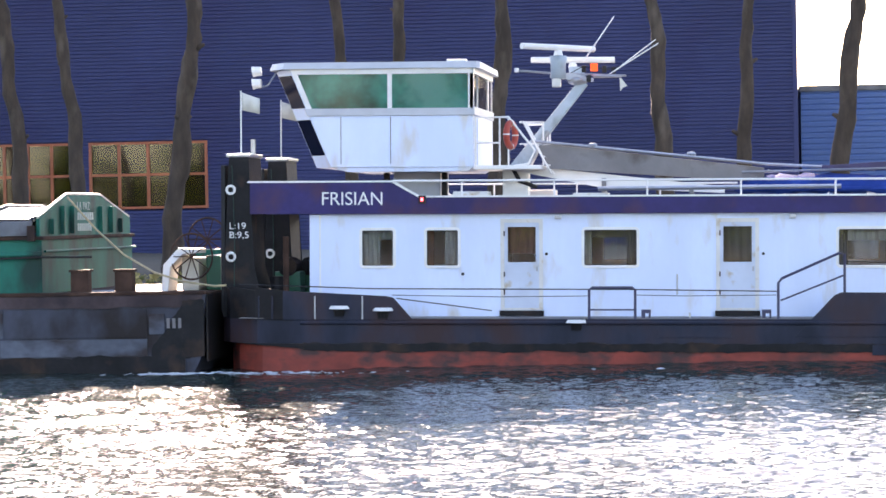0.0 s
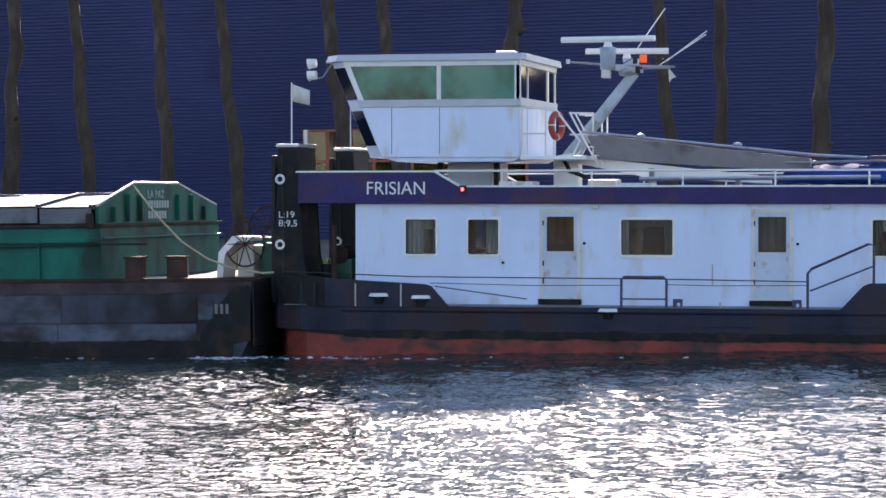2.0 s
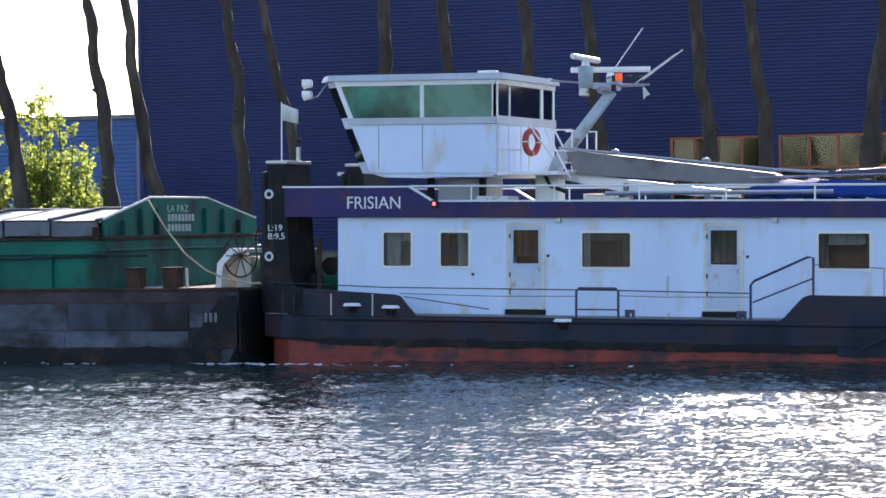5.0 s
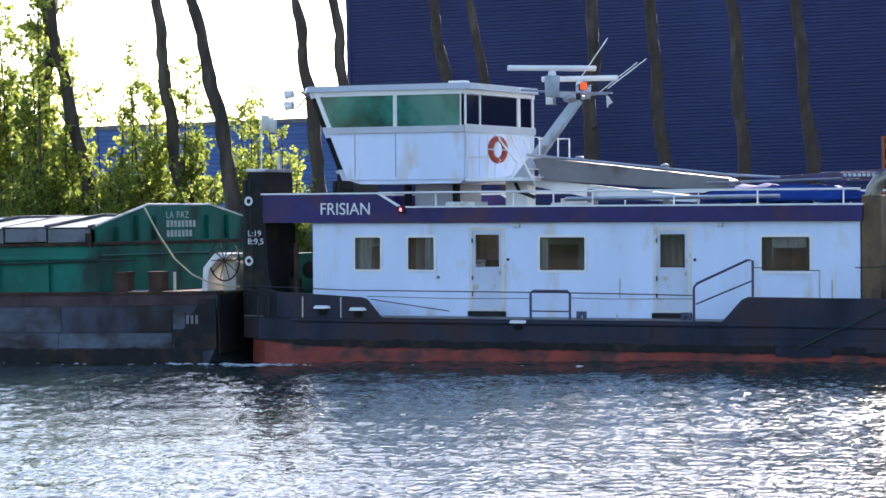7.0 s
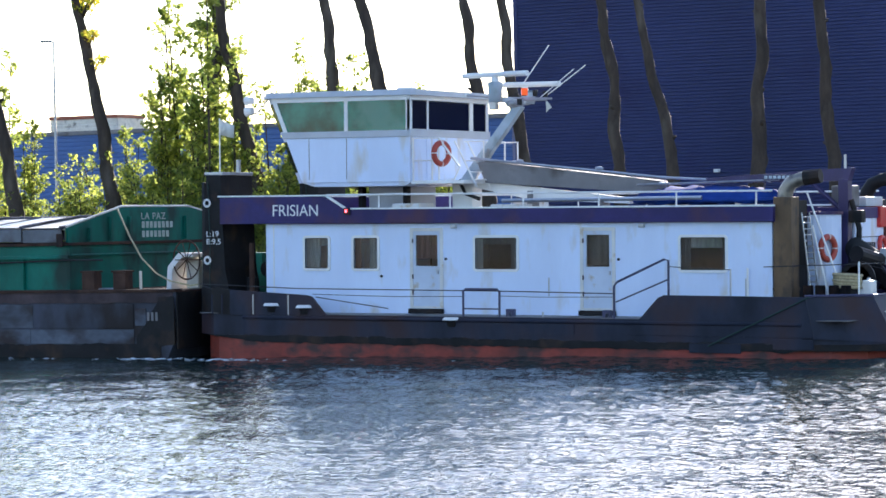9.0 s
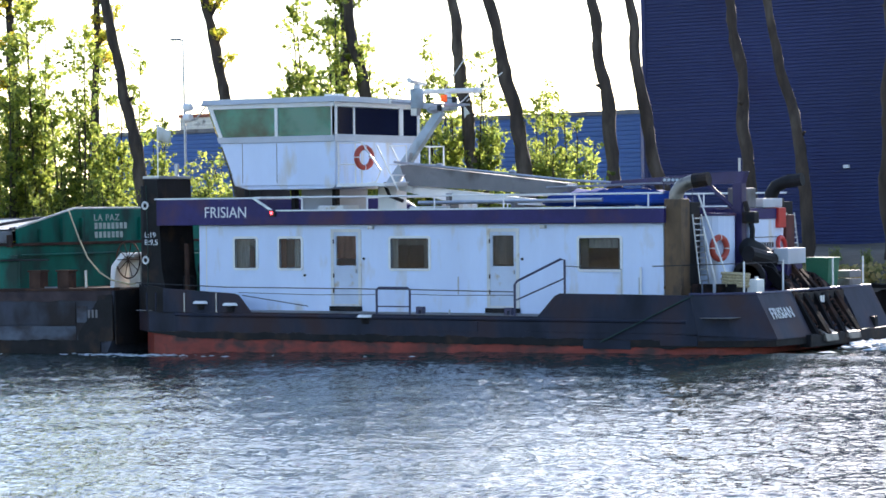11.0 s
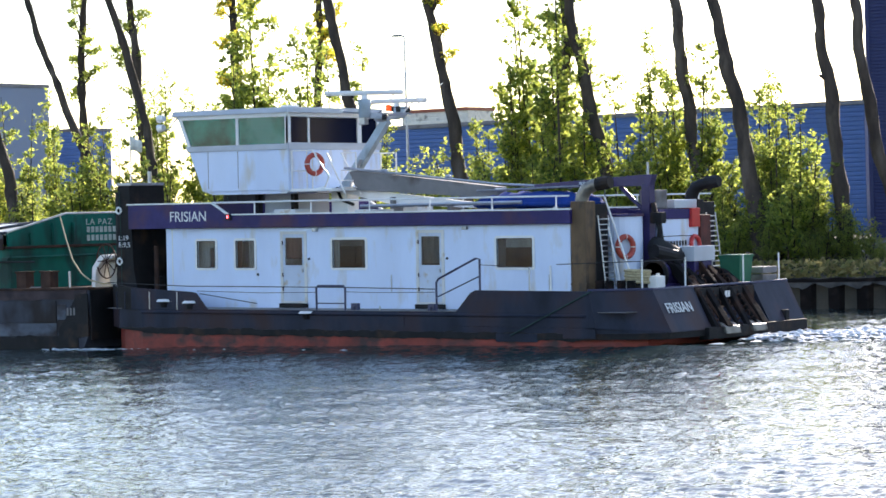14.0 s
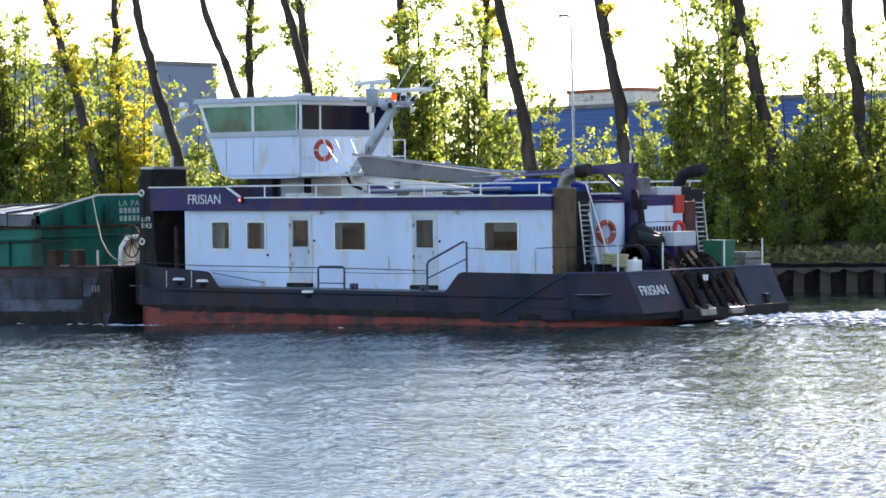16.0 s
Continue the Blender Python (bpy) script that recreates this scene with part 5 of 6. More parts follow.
def boom():
    """Tapered trough with a pipe on top that lies along the roof behind the wheelhouse."""
    y = 2.4
    b = part("boom_trough", prism(bmesh.new(), [(3.75, 4.95), (4.05, 4.98), (8.9, 4.42), (8.9, 4.1), (4.0, 4.42)], y, y + .5, .01), M_GREY, tug, "grey tapered trough lying along the roof")
    part("boom_rim", tube(bmesh.new(), [(3.6, y - .03, 5.06), (8.95, y - .03, 4.50), (11.4, y - .03, 4.36)], .035, 8), M_STEEL, b)
    part("white_beam", prism(bmesh.new(), [(3.0, 4.42), (3.4, 4.5), (8.0, 4.0), (8.0, 3.85), (5.2, 3.98)], y + .15, y + .4), M_WHITE, b)
    for x in (5.2, 7.2):
        part("boom_support", box(bmesh.new(), x, x + .1, y, y + .5, 3.72, 4.2 - (x - 5.2) * .1), M_GREY, b)
    for x, z in ((5.0, 4.95), (7.25, 4.74)):
        bm = bmesh.new()
        blob(bm, (x, y, z), (.12, .08, .06), 3, .1, 10)
        part("boom_block", bm, M_STEEL, b)


boom()


def dinghy():
    d = riding("dinghy", pose(10.3, 2.4, 3.72), "small boat covered with a blue tarpaulin on the roof", "dinghy")
    bm = bmesh.new()
    n, k = 22, 14
    rows = []
    for i in range(n):
        u = -1 + 2 * i / (n - 1)
        w = 0.85 * (1 - max(0, abs(u) - 0.35) ** 2 * 2.0)
        h = 0.42 * (1 - 0.5 * abs(u) ** 3)
        rows.append([bm.verts.new((u * 2.0, math.cos(math.pi * j / (k - 1)) * w, 0.12 + h * max(0.0, math.sin(math.pi * j / (k - 1))) ** 0.6 + .09 * noise.noise(Vector((u * 7, j * .9, 0))))) for j in range(k)])
    for a, c in zip(rows, rows[1:]):
        for j in range(k - 1):
            bm.faces.new((a[j], a[j + 1], c[j + 1], c[j]))
        bm.faces.new((a[k - 1], a[0], c[0], c[k - 1]))
    bm.faces.new(rows[0])
    bm.faces.new(rows[-1][::-1])
    part("tarpaulin", bm, M_TARP, d, "creased blue tarpaulin", smooth=True)
    bm = bmesh.new()
    ring(bm, (0, 0, .2), (0, 0, 1), .9, .06)
    for v in bm.verts:
        v.co.x *= 2.2
    part("gunwale", bm, M_TARP, d)
    for x in (-1.0, 1.0):
        part("chock", box(bmesh.new(), x - .08, x + .08, -.7, .7, 0, .2, .01), M_WHITE, d)
    bm = bmesh.new()
    for y in (-.25, .3):
        tube(bm, [(-1.9, y, .6), (1.9, y, .68)], .025, 6)
    for x in (-1.3, -.3, .7, 1.6):
        tube(bm, [(x, -.25, .64), (x, .3, .65)], .018, 6)
    part("ladder_on_top", bm, M_STEEL, d, "aluminium ladder lying on the cover")


dinghy()


def stern_gear():
    # exhaust stacks with ladders
    for y, m in ((-0.04, M_STACK), (5.6, M_BLACK)):
        part("ladder_back", box(bmesh.new(), 12.98, 13.3, y + .52, y + 1.2, 1.12, 3.9, .02), M_BLACK, tug)
        st = part("exhaust_casing", box(bmesh.new(), 12.9, 13.36, y, y + .5, 1.12, 3.98, .03), m, tug, "scorched brown exhaust casing" if y < 3 else "dark exhaust casing")
        part("exhaust_pipe", tube(bmesh.new(), [(13.1, y + .25, 3.9), (13.12, y + .25, 4.1), (13.25, y + .25, 4.3), (13.5, y + .25, 4.4), (13.85, y + .25, 4.45)], .19, 12, .16, cap=False), M_STEELD if y < 3 else M_BLACK, st, "bent exhaust pipe, sooty at its mouth", smooth=True)
        part("pipe_mouth", tube(bmesh.new(), [(13.6, y + .25, 4.42), (14.0, y + .25, 4.47)], .185, 12, .17), M_BLACK, st)
        bm = bmesh.new()
        for yy in (y + .55, y + 1.05):
            tube(bm, [(13.40, yy, 3.6), (13.62, yy, 1.7)], .022, 6)
        lad = part("ladder", bm, M_STEEL, tug, "steel ladder up the exhaust casing")
        for i in range(13):
            z = 1.82 + i * .14
            part("rung", tube(bmesh.new(), [(13.62 - (z - 1.7) * .116, y + .55, z), (13.62 - (z - 1.7) * .116, y + 1.05, z)], .017, 5), M_STEEL, lad)
        part("casing_seam", box(bmesh.new(), 12.885, 13.375, y - .012, y + .512, 1.78, 1.84), m, st)
    # white engine casings
    part("round_casing", tube(bmesh.new(), [(13.35, 1.85, 1.12), (13.35, 1.85, 3.55)], .52, 22), M_HOUSE, tug, "white round ventilation trunk", smooth=False)
    part("trunk_lid", tube(bmesh.new(), [(13.35, 1.85, 3.55), (13.35, 1.85, 3.62)], .56, 22), M_BAND, tug)
    part("engine_casing", box(bmesh.new(), 12.95, 13.9, 2.75, 4.85, 1.12, 3.45, .03), M_HOUSE, tug, "white engine room casing")
    part("casing_stripe", box(bmesh.new(), 13.902, 13.908, 2.9, 4.6, 2.98, 3.0), M_BLACK, tug)
    for k in range(8):
        part("lettering_bar", box(bmesh.new(), 13.902, 13.91, 3.05 + k * .15, 3.15 + k * .15, 2.72, 2.86), M_BLACKRUB, tug)
    part("band_strip", box(bmesh.new(), 12.93, 13.93, 2.73, 4.87, 3.45, 3.72, .01), M_BAND, tug)
    part("red_box", box(bmesh.new(), 13.6, 14.0, 4.35, 4.8, 3.22, 3.74, .03), M_REDBOX, tug, "bright red equipment box")
    # crane post with folded jib
    cr = part("deck_crane", box(bmesh.new(), 13.65, 13.9, 2.3, 2.6, 1.12, 4.4, .03), M_PURPLE, tug, "dark blue folded deck crane")
    part("jib", prism(bmesh.new(), [(10.2, 4.34), (13.9, 4.36), (14.0, 4.66), (13.6, 4.66), (10.2, 4.46)], 2.32, 2.58, .01), M_PURPLE, cr)
    part("jib_brace", tube(bmesh.new(), [(13.75, 2.45, 3.6), (12.9, 2.45, 4.35)], .06, 8), M_PURPLE, cr)
    part("hook_block", box(bmesh.new(), 13.9, 14.25, 2.3, 2.6, 3.35, 3.65, .05), M_BLACK, cr)
    part("hydraulic_ram", tube(bmesh.new(), [(13.95, 2.4, 3.9), (14.15, 2.4, 3.2), (14.1, 2.4, 2.4)], .07, 8), M_BLACK, cr)
    board = part("notice_board", box(bmesh.new(), 11.8, 12.7, 2.05, 2.09, 4.40, 4.53, .008), M_DARKRAIL, tug, "small dark board with unreadable pale lettering")
    for k in range(7):
        part("lettering_bar", box(bmesh.new(), 11.85 + k * .115, 11.93 + k * .115, 2.042, 2.048, 4.43, 4.50), M_MAST, board)
    for x in (11.85, 12.65):
        part("board_post", tube(bmesh.new(), [(x, 2.07, 3.72), (x, 2.07, 4.40)], .015, 6), M_DARKRAIL, tug)
    part("crane_lamp", tube(bmesh.new(), [(13.78, 2.45, 4.66), (13.78, 2.45, 4.9), (13.78, 2.45, 5.0)], .035, 8), M_STEEL, cr)
    part("rusty_locker", box(bmesh.new(), 13.45, 13.95, 4.9, 5.45, 1.12, 3.55, .03), M_RUSTRED, tug, "rust-red locker beside the far exhaust casing")
    for y in (2.85, 4.3):
        an = part("anchor", tube(bmesh.new(), [(15.05, y, 1.95), (15.98, y, .62)], .05, 8), M_TAR, tug, "stocked anchor drawn up on its tracks")
        part("fluke", prism(bmesh.new(), [(15.86, .72), (16.08, .6), (16.12, .42), (15.98, .45)], y - .38, y + .38, .02), M_STEELD, an)
        part("crown_bar", tube(bmesh.new(), [(16.0, y - .3, .5), (16.05, y, .46), (16.0, y + .3, .5)], .045, 7), M_TAR, an)
    # slanting white stay pipes
    for y, a, b in ((.85, (13.4, 4.1), (14.3, 1.7)), (.7, (13.6, 3.3), (14.0, 1.6))):
        part("stay_pipe", tube(bmesh.new(), [(a[0], y, a[1]), ((a[0] + b[0]) / 2, y, (a[1] + b[1]) / 2), (b[0], y, b[1])], .024, 7), M_WHITE, tug)
    # winches
    w = part("anchor_winch", box(bmesh.new(), 14.0, 14.7, 1.6, 4.6, 1.12, 1.75, .05), M_PURPLE, tug, "purple anchor winch with dark drum")
    part("winch_drum", tube(bmesh.new(), [(14.35, 1.7, 2.0), (14.35, 3.4, 2.0)], .33, 16), M_PURPLE, w)
    for y in (1.7, 2.5, 3.4):
        part("drum_flange", tube(bmesh.new(), [(14.35, y, 2.0), (14.35, y + .06, 2.0)], .45, 18), M_BLACK, w)
    part("winch_motor", tube(bmesh.new(), [(14.25, 1.9, 2.6), (14.45, 2.9, 2.42)], .2, 12), M_BLACK, w)
    part("pale_tank", box(bmesh.new(), 14.45, 14.85, 3.0, 4.1, 2.32, 2.72, .03), M_GREYW, tug)
    part("tank_stand", box(bmesh.new(), 14.5, 14.8, 3.1, 4.0, 1.12, 2.32, .03), M_PURPLE, tug)
    part("hose_reel", ring(bmesh.new(), (13.98, 4.55, 2.75), (1, 0, .1), .22, .06, 20, 8), M_REDBOX, tug, "red hose reel on the casing")
    part("fuel_pump", tube(bmesh.new(), [(14.1, 2.2, 2.75), (14.3, 3.3, 2.45)], .26, 14, .2), M_BLACKRUB, tug, "black tilted machinery drum", smooth=True)
    part("roof_locker", box(bmesh.new(), 13.0, 13.9, 3.6, 4.8, 3.74, 3.98, .04), M_GREYW, tug)
    part("vent_cowl", box(bmesh.new(), 13.3, 13.8, 2.75, 3.4, 3.74, 4.25, .05), M_GREY, tug)
    part("cable_run", tube(bmesh.new(), [(13.95, 2.75, 3.5), (14.0, 2.8, 2.9), (14.15, 2.75, 2.2), (14.1, 2.7, 1.3)], .03, 6), M_BLACKRUB, tug)
    for yy, zz in ((2.9, 1.5), (3.3, 1.9), (4.4, 1.6)):
        part("valve_wheel", ring(bmesh.new(), (14.02, yy, zz + .6), (1, 0, 0), .13, .018, 16, 6), M_STEEL, tug)
    for x, y in ((14.95, 0.15), (15.15, 2.0), (15.2, 5.0), (15.2, 7.0)):
        part("stanchion", tube(bmesh.new(), [(x, y, 1.6), (x, y, 2.45)], .025, 6), M_WHITE, tug)
    part("guard_wire", tube(bmesh.new(), [(13.0, -.9, 2.35), (14.95, .15, 2.4), (15.15, 2.0, 2.4)], .012, 5), M_CABLE, tug)
    for x, y in ((13.75, -.2), (14.35, -.1)):
        for k in (0, .3):
            part("bollard", tube(bmesh.new(), [(x + k, y + .2, 1.12), (x + k, y + .2, 1.85), (x + k, y + .2, 1.9)], .12, 12), M_TAR, tug)
    lettering("stern_name", "FRISIAN", 0.42, M_TEXT, Matrix.Translation((15.70, 0.20, 1.06)) @ Matrix(((0, -.5, .87, 0), (1, 0, 0, 0), (0, .87, .5, 0), (0, 0, 0, 1))), tug, "white ship's name on the transom", width=0.9)
    for k in range(2):
        part("letter_bar", box(bmesh.new(), 15.52, 15.54, 3.42 + k * .14, 3.52 + k * .14, 1.35, 1.52), M_TEXT, tug)
    part("draught_cable", tube(bmesh.new(), [(11.7, BEAM0 - .06, .5), (12.9, BEAM0 - .08, 1.05), (14.2, BEAM0 - .03, 1.66)], .018, 5), M_ROPEG, tug)


M_RUSTRED = material("rust_red_paint", (0.11, 0.025, 0.018), 0.7, var=0.5, scale=2, fine=14, bump=0.2, stain=(0.02, 0.015, 0.014), stain_amount=0.6)
M_STEELD = material("heat_stained_steel", (0.30, 0.27, 0.23), 0.4, 0.6, var=0.3, scale=3, fine=18, bump=0.15, stain=(0.04, 0.035, 0.03), stain_amount=0.5, stain_scale=2)
M_ROPEG = material("green_rope", (0.02, 0.055, 0.045), 0.85, var=0.3, scale=20, fine=80, bump=0.5)
stern_gear()


def loose_on_stern():
    g = riding("container", pose(14.7, 5.5, 1.66), "green plastic container on the aft deck", "container")
    bm = plan_solid(bmesh.new(), [(-.27, -.3, 0), (.27, -.3, 0), (.27, .3, 0), (-.27, .3, 0)], [(-.32, -.36, .72), (.32, -.36, .72), (.32, .36, .72), (-.32, .36, .72)])
    part("bin", bm, M_BINGREEN, g)
    part("rim", box(bmesh.new(), -.35, .35, -.39, .39, .72, .78, .02), M_BINGREEN, g)
    c = riding("crate", pose(14.95, 6.5, 1.66), "pale grey slatted crate on the aft deck", "crate")
    for k in range(2):
        part("slat", box(bmesh.new(), -.25, .25, -.4, .4, .02 + k * .22, .2 + k * .22, .02), M_GREY, c)
    r = riding("rope_coil", pose(14.45, .75, 1.5), "coiled yellowish mooring rope on a drum", "rope")
    for k in range(5):
        part("turn", ring(bmesh.new(), (0, 0, .35 + k * .07), (.05, .02, 1), .33 - .02 * (k % 2), .04, 20, 6), M_ROPE, r)
    part("drum", tube(bmesh.new(), [(0, 0, 0), (0, 0, .36)], .3, 14), M_BLACK, r)
    f = riding("canister", pose(14.85, 1.0, 1.5), "small white plastic canister on the aft deck", "canister")
    part("body", box(bmesh.new(), -.16, .16, -.22, .22, 0, .5, .05), M_WHITE, f)
    part("cap", tube(bmesh.new(), [(0, .1, .5), (0, .1, .56)], .05, 8), M_WHITE, f)


loose_on_stern()


def side_rails():
    def bar(pts, mat=None, r=.03):
        return tube(bmesh.new(), pts, r, 7)
    y = BEAM0 + .12
    part("guard_hoop", bar([(5.12, y, .8), (5.12, y, 1.72), (5.18, y, 1.78), (6.06, y, 1.78), (6.12, y, 1.72), (6.12, y, .8)]), M_DARKRAIL, tug, "dark tubular guard hoop")
    part("hoop_bar", bar([(5.12, y, 1.3), (6.12, y, 1.3)], r=.018), M_DARKRAIL, tug)
    part("stair_rail", bar([(9.2, y, .9), (9.2, y, 1.88), (9.28, y, 1.98), (10.5, y, 2.52), (10.62, y, 2.5), (10.62, y, 1.66)]), M_DARKRAIL, tug, "dark stair rail rising aft")
    part("stair_bar", bar([(9.25, y, 1.5), (10.62, y, 2.05)], r=.02), M_DARKRAIL, tug)
    part("wire", bar([(-2.6, y, 1.86), (0.4, y, 1.76), (6, y, 1.74), (9.2, y, 1.70)], r=.013), M_CABLE, tug)
    part("wire", bar([(0.9, y, 1.55), (3.0, y, 1.28)], r=.012), M_CABLE, tug)
    part("guard_chain", bar([(6.12, y, 1.62), (7.2, y, 1.6), (9.2, y, 1.62)], r=.008), M_CABLE, tug)
    part("guard_chain", bar([(0.8, y, 1.62), (3.2, y, 1.58), (5.12, y, 1.6)], r=.008), M_CABLE, tug)
    for x in (6.25, 8.85):
        part("mooring_cleat", prism(bmesh.new(), [(x, 1.1), (x + .08, 1.1), (x + .08, 1.22), (x + .16, 1.22), (x + .16, 1.1), (x + .2, 1.1), (x + .2, 1.3), (x, 1.3)], BEAM0 + .2, BEAM0 + .35), M_DARKRAIL, tug)
    for x in (7.3, 12.2):
        part("rail_post", bar([(x, y, .7 if x < 8 else 1.6), (x, y, 1.24 if x < 8 else 2.3)], r=.022), M_STEEL, tug)
    part("aft_wire", bar([(10.62, y, 2.35), (12.2, y, 2.28)], r=.01), M_CABLE, tug)


side_rails()


def push_knees():
    for y0, y1 in ((-.05, 1.5), (4.9, 6.4)):
        k = part("push_knee", prism(bmesh.new(), [(-3.15, 1.1), (-2.15, 1.1), (-2.45, 2.2), (-2.55, 4.68), (-3.0, 4.68)], y0, y1, .03), M_BLACK, tug, "tall black push knee at the bow")
        part("fender_strip", box(bmesh.new(), -3.2, -3.1, y0 + .1, y1 - .1, 1.2, 4.5, .03), M_BLACKRUB, k)
        part("knee_cap", box(bmesh.new(), -3.06, -2.5, y0 + .02, y1 - .02, 4.68, 4.76, .02), M_STEEL, k)
        for z in (2.45, 3.95):
            part("roller", ring(bmesh.new(), (-2.95, y0 - .03, z), (0, 1, 0), .09, .03, 16, 6), M_WHITE, k)
        part("knee_line", tube(bmesh.new(), [(-2.88, y0 - .03, 1.7), (-2.86, y0 - .04, 2.9), (-2.92, y0 - .02, 4.5)], .012, 5), M_ROPEG, k)
    for words, z in (("L:19", 3.07), ("B:9,5", 2.87)):
        lettering("size_mark", words, .21, M_TEXT, pose(-3.0, -.056, z, 90, 0, 0), tug, "white size marks", width=1.1)
    part("fore_bitts", tube(bmesh.new(), [(-2.0, .6, 1.12), (-2.0, .6, 2.0)], .16, 12), M_BLACK, tug)
    for x, y in ((-1.9, 1.6), (-1.55, 2.6)):
        b = part("fore_winch", box(bmesh.new(), x - .3, x + .3, y - .35, y + .35, 1.12, 2.1, .06), M_BINGREEN, tug, "green coupling winch")
        part("winch_drum", tube(bmesh.new(), [(x, y - .4, 2.2), (x, y + .4, 2.2)], .22, 14), M_BLACK, b)
    part("fore_post", tube(bmesh.new(), [(-1.75, .2, 1.12), (-1.75, .2, 2.9)], .07, 8), M_RUST, tug)
    part("fore_light", tube(bmesh.new(), [(-2.62, .95, 4.74), (-2.62, .95, 5.02), (-2.62, .95, 5.1)], .06, 8), M_STEEL, tug)


push_knees()


def flag(place, seed):
    f = riding("flag", place, "pale flag on a thin white staff", "flag", "flags on the push knees")
    part("staff", tube(bmesh.new(), [(0, 0, 0), (0, 0, 1.42)], .018, 6), M_WHITE, f)
    bm = bmesh.new()
    n = 9
    rows = [[bm.verts.new((.02 + .05 * i, .05 * math.sin(i * .9 + seed) * i / 6, z - .018 * i * (1 if z > 1.2 else .6))) for i in range(n)] for z in (.98, 1.18, 1.38)]
    for a, c in zip(rows, rows[1:]):
        for i in range(n - 1):
            bm.faces.new((a[i], a[i + 1], c[i + 1], c[i]))
    ob = part("cloth", bm, M_FLAG, f, smooth=True)
    ob.modifiers.new("thickness", "SOLIDIFY").thickness = .006


flag(pose(-2.78, .3, 4.76), 0)
flag(pose(-2.78, 5.5, 4.76), 2)


# ---- the barge being pushed ----
def barge_pose(x):
    return pose(x, SIDE_Y, 0.0)


barge = empty("barge", barge_pose(TUG_X[0][1]), "grey steel hopper barge with green coaming and pale hatch covers", "barge")


def build_barge():
    XE = -3.3           # its square stern end, against the push knees
    XF = -78.0
    yn, yf = -1.0, 8.4
    # hull with sheer strakes and worn plates
    part("hull", prism(bmesh.new(), [(XF, -1.2), (XE - .9, -1.2), (XE - .15, .3), (XE - .02, 1.72), (XF, 1.72)], yn, yf, .02), M_BARGE, barge, "dark grey dented barge hull")
    rnd = random.Random(12)
    for z0, z1, mats, lo, hi in ((.37, .75, (M_BARGE2,), 2.6, 4.2), (.79, 1.42, (M_BARGE, M_BARGE, M_BARGE2), 3.2, 5.5)):
        x = XE - 1.35
        while x > XF + 3:
            w = rnd.uniform(lo, hi)
            part("plate", box(bmesh.new(), x - w + .025, x, yn - rnd.uniform(.014, .026), yn + .02, z0, z1, .008), rnd.choice(mats), barge)
            x -= w
    part("sheer_strake", ragged(bmesh.new(), XF, XE - .1, lambda x: 1.45, lambda x: 1.715, .05, .0, yn - .03, yn + .02, 8, .3), M_WALE, barge, "rust-brown strake under the gunwale")
    part("tar_line", ragged(bmesh.new(), XF, XE - .5, lambda x: -.4, lambda x: .36, .0, .10, yn - .034, yn + .02, 17, .16), M_BLACK, barge, "ragged black tar along the waterline")
    part("end_patch", box(bmesh.new(), XE - 1.3, XE - .95, yn - .03, yn + .02, .85, 1.3, .01), M_BARGE2, barge)
    part("soot_patch", ragged(bmesh.new(), XE - 1.25, XE - .55, lambda x: .05, lambda x: .55 + .95 * (x - XE + 1.25) / .7, .05, .16, yn - .040, yn + .02, 21, .05), M_BLACK, barge, "black tarred end of the hull")
    part("tarred_end", ragged(bmesh.new(), XE - .55, XE - .06, lambda x: .3 + .1 * (x - XE + .5), lambda x: 1.6, .06, .10, yn - .038, yn + .02, 25, .05), M_BLACK, barge)
    part("end_plate", box(bmesh.new(), XE - .02, XE + .015, yn + .02, yf - .02, .25, 1.72), M_BLACK, barge)
    part("gunwale", box(bmesh.new(), XF, XE - .02, yn - .05, yn + .3, 1.72, 1.80, .02), M_RUST, barge)
    part("side_deck", box(bmesh.new(), XF, XE - .02, yn + .31, yf, 1.70, 1.76), M_RUST, barge)
    # bollards
    for x in (-6.2, -5.2, XE - 14, XE - 14.9, XE - 30, XE - 30.9):
        b = part("bollard", box(bmesh.new(), x - .2, x + .2, yn + .15, yn + .5, 1.76, 2.25, .03), M_RUST, barge, "rusty square bollard")
        part("bollard_cap", box(bmesh.new(), x - .23, x + .23, yn + .12, yn + .53, 2.25, 2.3, .01), M_RUST, b)
    part("rail_hoop", tube(bmesh.new(), [(-5.95, yn + .3, 1.8), (-5.45, yn + .3, 1.8)], .04, 6), M_STEEL, barge)
    # coaming: green box with top rail and ribs
    cx = -7.25
    cy0, cy1 = -.3, 8.7
    part("coaming", box(bmesh.new(), XF, cx, cy0, cy1, 1.74, 2.98, .01), M_GREEN, barge, "green steel coaming")
    part("coaming_rail", box(bmesh.new(), XF, cx + .1, cy0 - .12, cy0, 2.62, 2.72, .02), M_GREEN, barge)
    part("coaming_lip", box(bmesh.new(), XF, cx + .12, cy0 - .1, cy1 + .1, 2.98, 3.06, .015), M_RUST, barge)
    x = cx - 1.5
    while x > XF:
        part("rib", box(bmesh.new(), x, x + .09, cy0 - .1, cy0, 1.76, 2.62, .01), M_GREEN, barge)
        x -= 1.55
    part("hose", tube(bmesh.new(), [(XF + i * 1.2, cy0 - .15, 2.56 + .03 * math.sin(i * 1.3)) for i in range(61)], .025, 6), M_BLACKRUB, barge)
    # gabled end with stiffeners
    ex = cx + .02
    ridge = 4.0
    # end wall in the plane x = ex
    bm = bmesh.new()
    prof = [(cy0 + .02, 3.06), (cy1 - .02, 3.06), (cy1 - .02, 3.46), (ridge + 1.6, 4.0), (ridge - 1.7, 4.0), (cy0 + .02, 3.46)]
